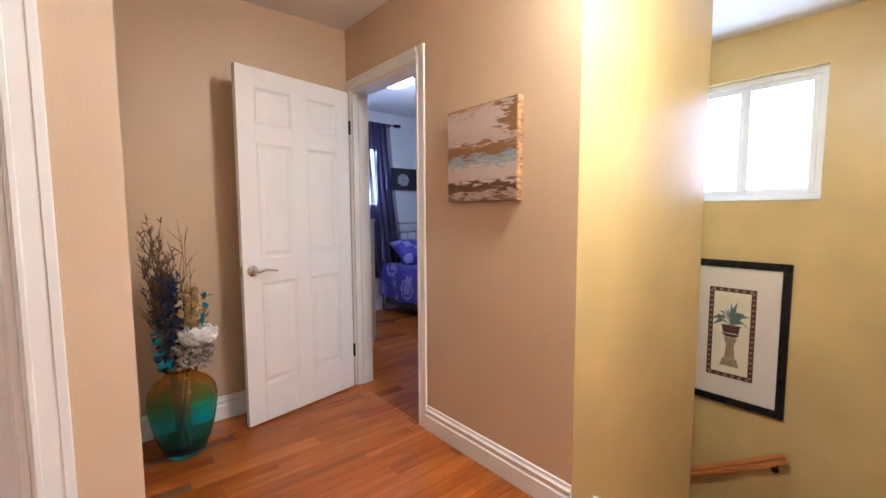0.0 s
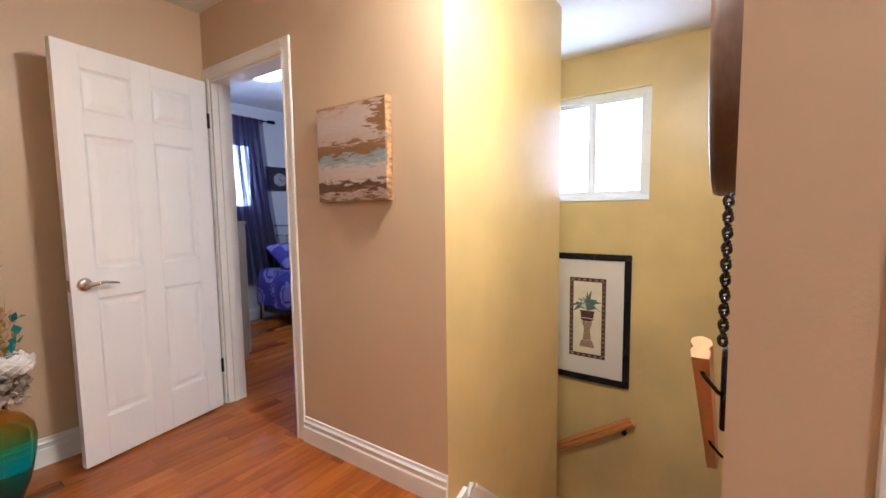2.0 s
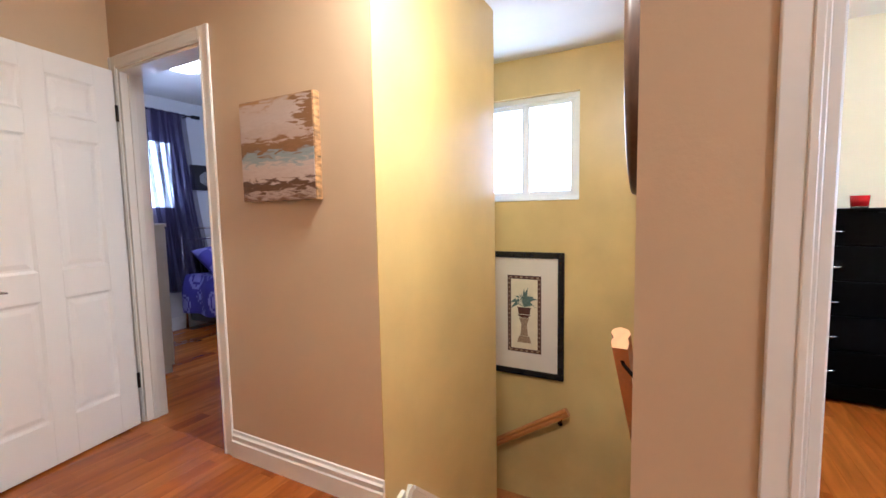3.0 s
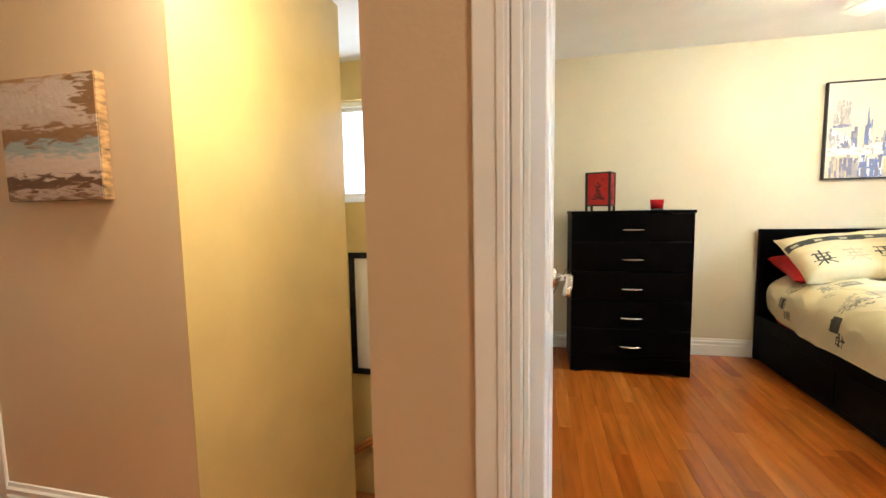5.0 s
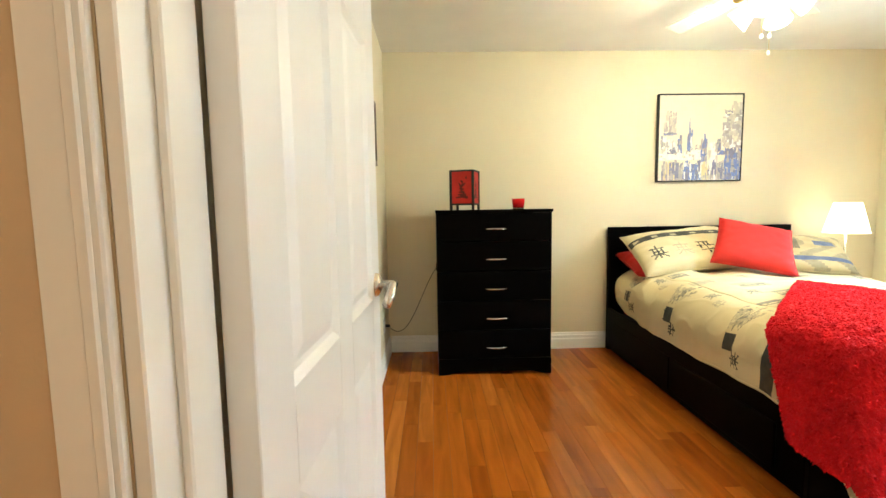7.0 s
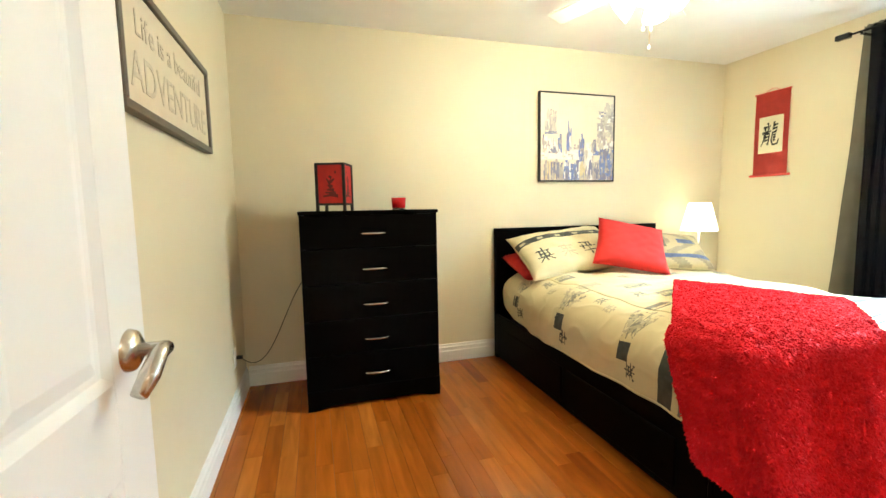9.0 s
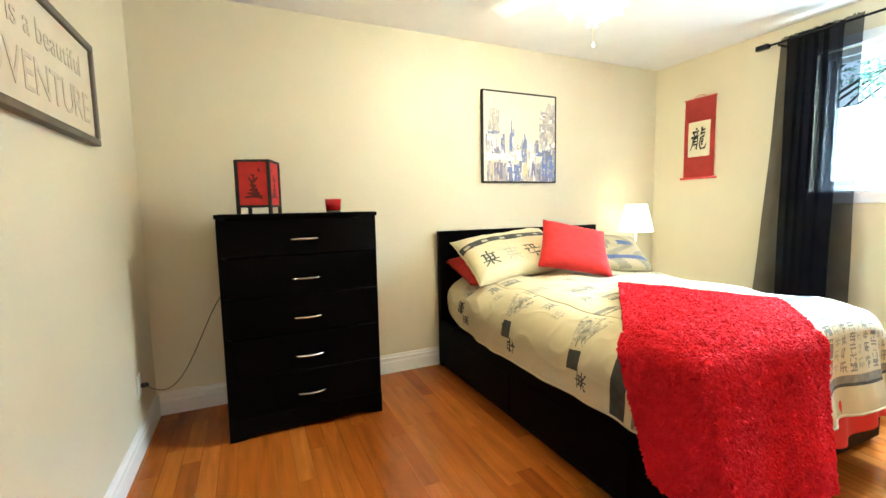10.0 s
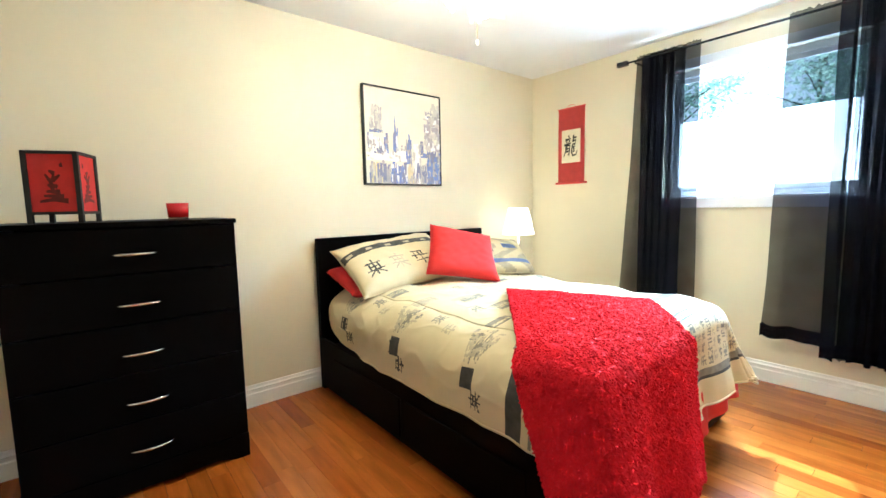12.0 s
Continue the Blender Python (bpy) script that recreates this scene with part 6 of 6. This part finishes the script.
ceiling_fan((2.53, -2.30, H))
for _k in range(3):
    _a = radians(120 * _k + 40)
    point_lamp("fan_lamp", (2.53 + 0.15 * math.cos(_a), -2.30 + 0.15 * math.sin(_a), H - 0.33), 8.0, (1.0, 0.82, 0.53), 0.04)


def curtain(name, label, layers, mat):
    """A gathered sheer on a rod, in one or more layers: top and bottom extents, with soft folds and a turned hem."""
    th = thing(name, label, "curtain")
    for xs_top, xs_bot, y, z_top, z_bot, folds, depth, seed, hem, zjit in layers:
        n, mrow = 200, 40
        ph = random.Random(seed).uniform(0, 6)
        verts = []
        for j in range(mrow + 1):
            f = j / mrow
            a, b = xs_top[0] + (xs_bot[0] - xs_top[0]) * f ** 1.3, xs_top[1] + (xs_bot[1] - xs_top[1]) * f ** 1.3
            for i in range(n + 1):
                u = i / n
                den = folds[0] + (folds[1] - folds[0]) * u
                turn = 6.28319 * den * u + ph + 0.7 * math.sin(3 * u + 2 * f)
                amp = depth * (0.35 + 0.65 * f) * min(1, 0.25 + den / max(folds))
                w = amp * math.sin(turn) + 0.35 * depth * noise.noise((u * 12, f * 2.0, seed))
                x = a + (b - a) * u + 0.01 * noise.noise((u * 7, f * 3, seed + 2.0))
                x += (0.36 if max(folds) > 3 else 0.10) * (b - a) / den * math.cos(turn) * min(1.0, 6 * u, 6 * (1 - u))
                zt = z_top + 0.022 + 0.016 * noise.noise((u * 22, 1.0, seed))
                z = zt + (z_bot + zjit * noise.noise((u * 6, 0, seed)) - zt) * f
                pinch = max(0.0, 1 - abs(z - z_top) / 0.03)
                verts.append((x, y + w * (1 - 0.7 * pinch), z))
        me = bpy.data.meshes.new(name)
        me.from_pydata(verts, [], [(j * (n + 1) + i, j * (n + 1) + i + 1, (j + 1) * (n + 1) + i + 1, (j + 1) * (n + 1) + i) for j in range(mrow) for i in range(n)])
        me.polygons.foreach_set("use_smooth", np.ones(len(me.polygons), dtype=bool))
        me.materials.append(mat)
        new("sheer_panel", me).parent = th
        if hem:
            low = verts[-(n + 1):]
            hm = bpy.data.meshes.new("hem")
            hm.from_pydata([(x, yy + 0.003, z + hem) for x, yy, z in low] + [(x, yy + 0.003, z) for x, yy, z in low] + [(x, yy + 0.005, z) for x, yy, z in low] + [(x, yy + 0.005, z + hem) for x, yy, z in low], [],
                           [(k * (n + 1) + i, k * (n + 1) + i + 1, (k + 1) * (n + 1) + i + 1, (k + 1) * (n + 1) + i) for k in (0, 1, 2) for i in range(n)])
            hm.materials.append(mat)
            new("hem", hm).parent = th
    return th


CY0 = SY + 0.13
curtain("curtain", "black sheer curtain gathered at one end of the rod", [
    ((2.295, 2.743), (2.267, 2.87), CY0, 2.335, 0.30, (2, 3), 0.012, 1, 0.10, 0.03),
    ((2.40, 2.72), (2.40, 2.72), CY0 - 0.02, 2.335, 0.30, (4, 6), 0.018, 2, 0, 0.03)], M_VOILE)
curtain("curtain", "black sheer curtain with a loose flat edge and dense folds", [
    ((1.50, 1.81), (1.50, 1.872), CY0, 2.335, 0.345, (1, 1), 0.008, 3, 0.085, 0.02),
    ((1.10, 1.58), (1.10, 1.57), CY0 - 0.015, 2.335, 0.275, (5, 6), 0.028, 4, 0.085, 0.02),
    ((1.12, 1.50), (1.12, 1.50), CY0 - 0.04, 2.335, 0.275, (3, 4), 0.018, 5, 0, 0.02)], M_VOILE)


def curtain_rod(x0, x1, y, z, wall_y, label, mat):
    th = thing("curtain_rod", label, "curtain rod", ((x0 + x1) / 2, y, z))
    h = (x1 - x0) / 2
    part("rod", tube(bmesh.new(), [(-h, 0, 0), (h, 0, 0)], 0.008, 12), mat, th, "", True)
    for s in (-1, 1):
        part("finial", boxm(min(s * h, s * (h + 0.085)), -0.018, -0.018, max(s * h, s * (h + 0.085)), 0.018, 0.018, 0.004, 2), mat, th, "square black finial")
        xb = s * (h - 0.06)
        lo, hi = sorted((0.0, wall_y - y))
        part("bracket", boxm(xb - 0.006, lo, -0.02, xb + 0.006, hi, -0.008), mat, th)
    return th


curtain_rod(1.12, 2.82, CY0, 2.33, SY, "thin black curtain rod with square ends", M_IRON)

# ---- guest room things, seen through its doorway ----


def guest_dresser():
    th = thing("guest_dresser", "beige laminate dresser standing beside the guest room door", "dresser", (1.64, 3.64, 0))
    part("body", boxm(-0.2, -0.35, 0.06, 0.195, 0.35, 1.15, 0.003), M_BEIGE, th)
    part("top", boxm(-0.21, -0.36, 1.1505, 0.205, 0.36, 1.175, 0.003), M_BEIGE, th)
    part("plinth", boxm(-0.19, -0.34, 0, 0.18, 0.34, 0.0595), M_BEIGE, th)
    for k in range(4):
        d = part("drawer", boxm(0.1955, -0.335, 0.09 + 0.265 * k, 0.207, 0.335, 0.34 + 0.265 * k, 0.002), M_BEIGE, th)
        part("handle", boxm(0.2075, -0.05, 0.21 + 0.265 * k, 0.222, 0.05, 0.222 + 0.265 * k, 0.003), M_STEEL, d)


guest_dresser()


def guest_bed():
    th = thing("metal_bed", "metal framed bed in the guest room", "bed", (3.32, 3.55, 0))
    for x in (-0.66, 0.66):
        part("post", tube(bmesh.new(), [(x, 0.93, 0), (x, 0.93, 1.10)], 0.014, 10), M_STEEL, th, "", True)
    for z in (1.095, 0.98, 0.55):
        part("rail", tube(bmesh.new(), [(-0.66, 0.93, z), (0.66, 0.93, z)], 0.010, 8), M_STEEL, th, "", True)
    for k in range(9):
        x = -0.55 + 0.1375 * k
        part("spindle", tube(bmesh.new(), [(x, 0.93, 0.55), (x, 0.93, 0.98)], 0.006, 8), M_STEEL, th, "", True)
    part("base", boxm(-0.64, -0.90, 0.10, 0.64, 0.90, 0.30), M_IRON, th)
    for x in (-0.6, 0.6):
        part("leg", boxm(x - 0.02, -0.88, 0, x + 0.02, -0.84, 0.0995), M_IRON, th)


guest_bed()


def guest_comforter():
    rng = random.Random(4)
    nx, ny = 90, 110
    tint = np.zeros((nx, ny), dtype=np.int32)
    for _ in range(120):
        cx, cy, r = rng.randrange(nx), rng.randrange(ny), rng.uniform(2.5, 5.5)
        for i in range(max(0, int(cx - r)), min(nx, int(cx + r) + 1)):
            for j in range(max(0, int(cy - r)), min(ny, int(cy + r) + 1)):
                dd = math.hypot(i - cx, j - cy)
                if dd < r and not (r * 0.55 < dd < r * 0.75):
                    tint[i, j] = 1
    verts = []
    for i in range(nx + 1):
        for j in range(ny + 1):
            u, v = i / nx * 2 - 1, j / ny * 2 - 1
            x, y = 3.32 + u * 1.02, 3.50 + v * 0.98
            ox = abs(x - 3.32) - 0.64
            z = 0.60 + 0.02 * noise.noise((x * 4, y * 4, 0))
            if ox > 0:
                s = 1 if x > 3.32 else -1
                x, z = 3.32 + s * (0.64 + 0.05 * math.sin(min(ox * 8, 1.57)) + 0.02 * math.sin(y * 16)), z - ox * 1.08
            verts.append((x, y, z))
    faces = [(i * (ny + 1) + j, (i + 1) * (ny + 1) + j, (i + 1) * (ny + 1) + j + 1, i * (ny + 1) + j + 1) for i in range(nx) for j in range(ny)]
    me = bpy.data.meshes.new("comforter")
    me.from_pydata(verts, [], faces)
    me.polygons.foreach_set("material_index", tint.reshape(-1))
    me.polygons.foreach_set("use_smooth", np.ones(len(faces), dtype=bool))
    me.materials.append(M_PURPLE)
    me.materials.append(M_LILAC)
    ob = new("comforter", me)
    tagged(ob, "violet comforter with pale round prints over the guest bed", "comforter")


tagged(part("mattress", boxm(2.70, 2.66, 0.3005, 3.94, 4.44, 0.57, 0.04, 2), M_PURPLE), "violet-sheeted mattress on the metal bed", "mattress")
guest_comforter()
pillow("pillow", "violet printed pillow at the head of the guest bed", 0.62, 0.42, 0.2, basis((3.02, 4.24, 0.74), (1, 0.05, 0.0), (-0.05, 0.75, 0.5)), [M_PURPLE, M_LILAC], 6, lambda u, v, r: 1 if (int(u * 6) + int(v * 4)) % 3 == 0 else 0, 24)


def dark_photo():
    th = thing("photo_canvas", "dark floral photo canvas on the guest room wall", "picture", (3.04, 4.549, 1.66))
    part("canvas", boxm(-0.2, -0.025, -0.14, 0.2, 0, 0.14, 0.003), M_PHOTO, th)
    bm = bmesh.new()
    for k in range(7):
        a = 0.9 * k
        c = Vector((-0.02 + 0.05 * math.cos(a), -0.0255 - 0.0002 * k, -0.01 + 0.045 * math.sin(a)))
        bm.faces.new([bm.verts.new(c + Vector((0.042 * math.cos(t), 0, 0.036 * math.sin(t)))) for t in [6.28319 * q / 12 for q in range(12)]])
    part("flower_print", bm, M_PALE, th, "pale flower")


dark_photo()
curtain("curtain", "purple-grey sheer curtain swept beside the guest room window", [
    ((2.02, 2.79), (2.14, 3.02), 4.47, 2.30, 0.42, (5, 8), 0.02, 7, 0, 0.05),
    ((2.45, 2.76), (2.50, 2.98), 4.50, 2.29, 0.42, (5, 6), 0.018, 8, 0, 0.0)], M_VOILE2)
curtain_rod(1.70, 2.86, 4.48, 2.31, 4.55, "thin dark rod over the guest room window", M_IRON)

# ---- outside ----


def tree(at, h, spread, seed):
    rng = random.Random(seed)
    th = thing("tree", "leafy green tree with spreading branches in the side yard", "tree", at, group="trees outside the window")
    tb = bmesh.new()
    tube(tb, [(0, 0, -0.2), (0.05, 0, h * 0.25), (0.0, 0.08, h * 0.5), (0.05, 0.0, h * 0.8)], [0.2, 0.16, 0.11, 0.04], 10)
    tips = []
    for k in range(22):
        z = h * rng.uniform(0.46, 0.85)
        a = rng.uniform(0, 6.28)
        e = Vector((math.cos(a), math.sin(a), rng.uniform(0.2, 0.8))) * spread * rng.uniform(0.5, 0.95)
        p0 = Vector((0.02, 0.03, z))
        tube(tb, [p0, p0 + e * 0.5 + Vector((0, 0, 0.1)), p0 + e], [0.045, 0.022, 0.008], 6)
        tips += [p0 + e, p0 + e * 0.65, p0 + e * 0.85]
    part("trunk", tb, M_BARK, th)
    lv, lf = [], []
    for _ in range(5200):
        c = rng.choice(tips) + Vector((rng.gauss(0, 0.45), rng.gauss(0, 0.45), rng.gauss(0, 0.4)))
        a, b = Vector((rng.gauss(0, 1), rng.gauss(0, 1), rng.gauss(0, 0.6))).normalized(), Vector((rng.gauss(0, 1), rng.gauss(0, 1), rng.gauss(0, 1))).normalized()
        b = a.cross(b).normalized()
        s = rng.uniform(0.045, 0.10)
        k = len(lv)
        lv += [c - a * s, c + b * s * 0.5, c + a * s, c - b * s * 0.5]
        lf.append((k, k + 1, k + 2, k + 3))
    me = bpy.data.meshes.new("crown")
    me.from_pydata(lv, [], lf)
    me.materials.append(M_LEAF)
    cr = new("crown", me)
    cr.parent = th
    return th


_t = tree((7.9, -16.5, -1.62), 10.5, 3.6, 1)
for _p, _r in (((1.9, -17.5, -1.62), 60), ((-3.6, -17, -1.62), 150), ((13.5, -17.0, -1.62), 220), ((4.9, -24, -1.62), 300)):
    copy_thing(_t, pose(*_p, 0, 0, _r))

# ---- floor boards ----


def lay_boards(name, x0, x1, y0, y1, seed, skip=None, width=0.083):
    """Random-length oak boards along x; returns boxes (x0, x1, y0, y1)."""
    rng = random.Random(seed)
    out, y = [], y0
    while y < y1 - 0.01:
        ye = min(y + width, y1)
        x = x0 - rng.uniform(0, 0.7)
        while x < x1:
            l = rng.choice((0.45, 0.6, 0.8, 1.0, 1.25))
            a, b = max(x, x0), min(x + l, x1)
            if b - a > 0.03 and not (skip and skip((a + b) / 2, (y + ye) / 2)):
                out.append((a, b, y, ye))
            x += l
        y = ye
    return out


def board_mesh():
    """Unit board with eased edges."""
    bm = bmesh.new()
    box(bm, 0, 0, -1, 1, 1, 0)
    me = bpy.data.meshes.new("board")
    bm.to_mesh(me)
    bm.free()
    me.materials.append(M_FLOOR)
    return me


def add_board(me, parent, b):
    ob = new("board", me)
    ob.parent = parent
    ob.matrix_basis = Matrix.Translation((b[0] + 0.0006, b[2] + 0.0007, 0)) @ Matrix.Diagonal((b[1] - b[0] - 0.0012, b[3] - b[2] - 0.0014, 0.011, 1))


_board = board_mesh()
for _name, _label, _area, _seed in (
        ("floor_hall", "glossy reddish oak strip floor of the hall", (-1.2, BX + 0.012, -1.45, AY), 31),
        ("floor_bedroom", "glossy reddish oak strip floor of the bedroom", (WX + 0.0, SX, SY, NY), 32),
        ("floor_entry", "oak strip floor inside the guest room door", (BX + 0.013, 2.40, 0.99, 2.312), 34),
        ("floor_guest", "oak strip floor of the guest room", (BX + 0.013, 4.3, 2.313, 4.55), 33)):
    _root = structure(_name, boxm(_area[0] + 0.001, _area[2] + 0.001, -0.0119, _area[1] - 0.001, _area[3] - 0.001, -0.0115), M_SUB, _label, "floor")
    _skip = None
    if _name == "floor_hall":
        _skip = lambda x, y: (x > WX and y < NY) or (x < -0.15 and y > 1.2)
    _all = lay_boards(_name, *_area, _seed, _skip)
    for _b in _all:
        add_board(_board, _root, _b)
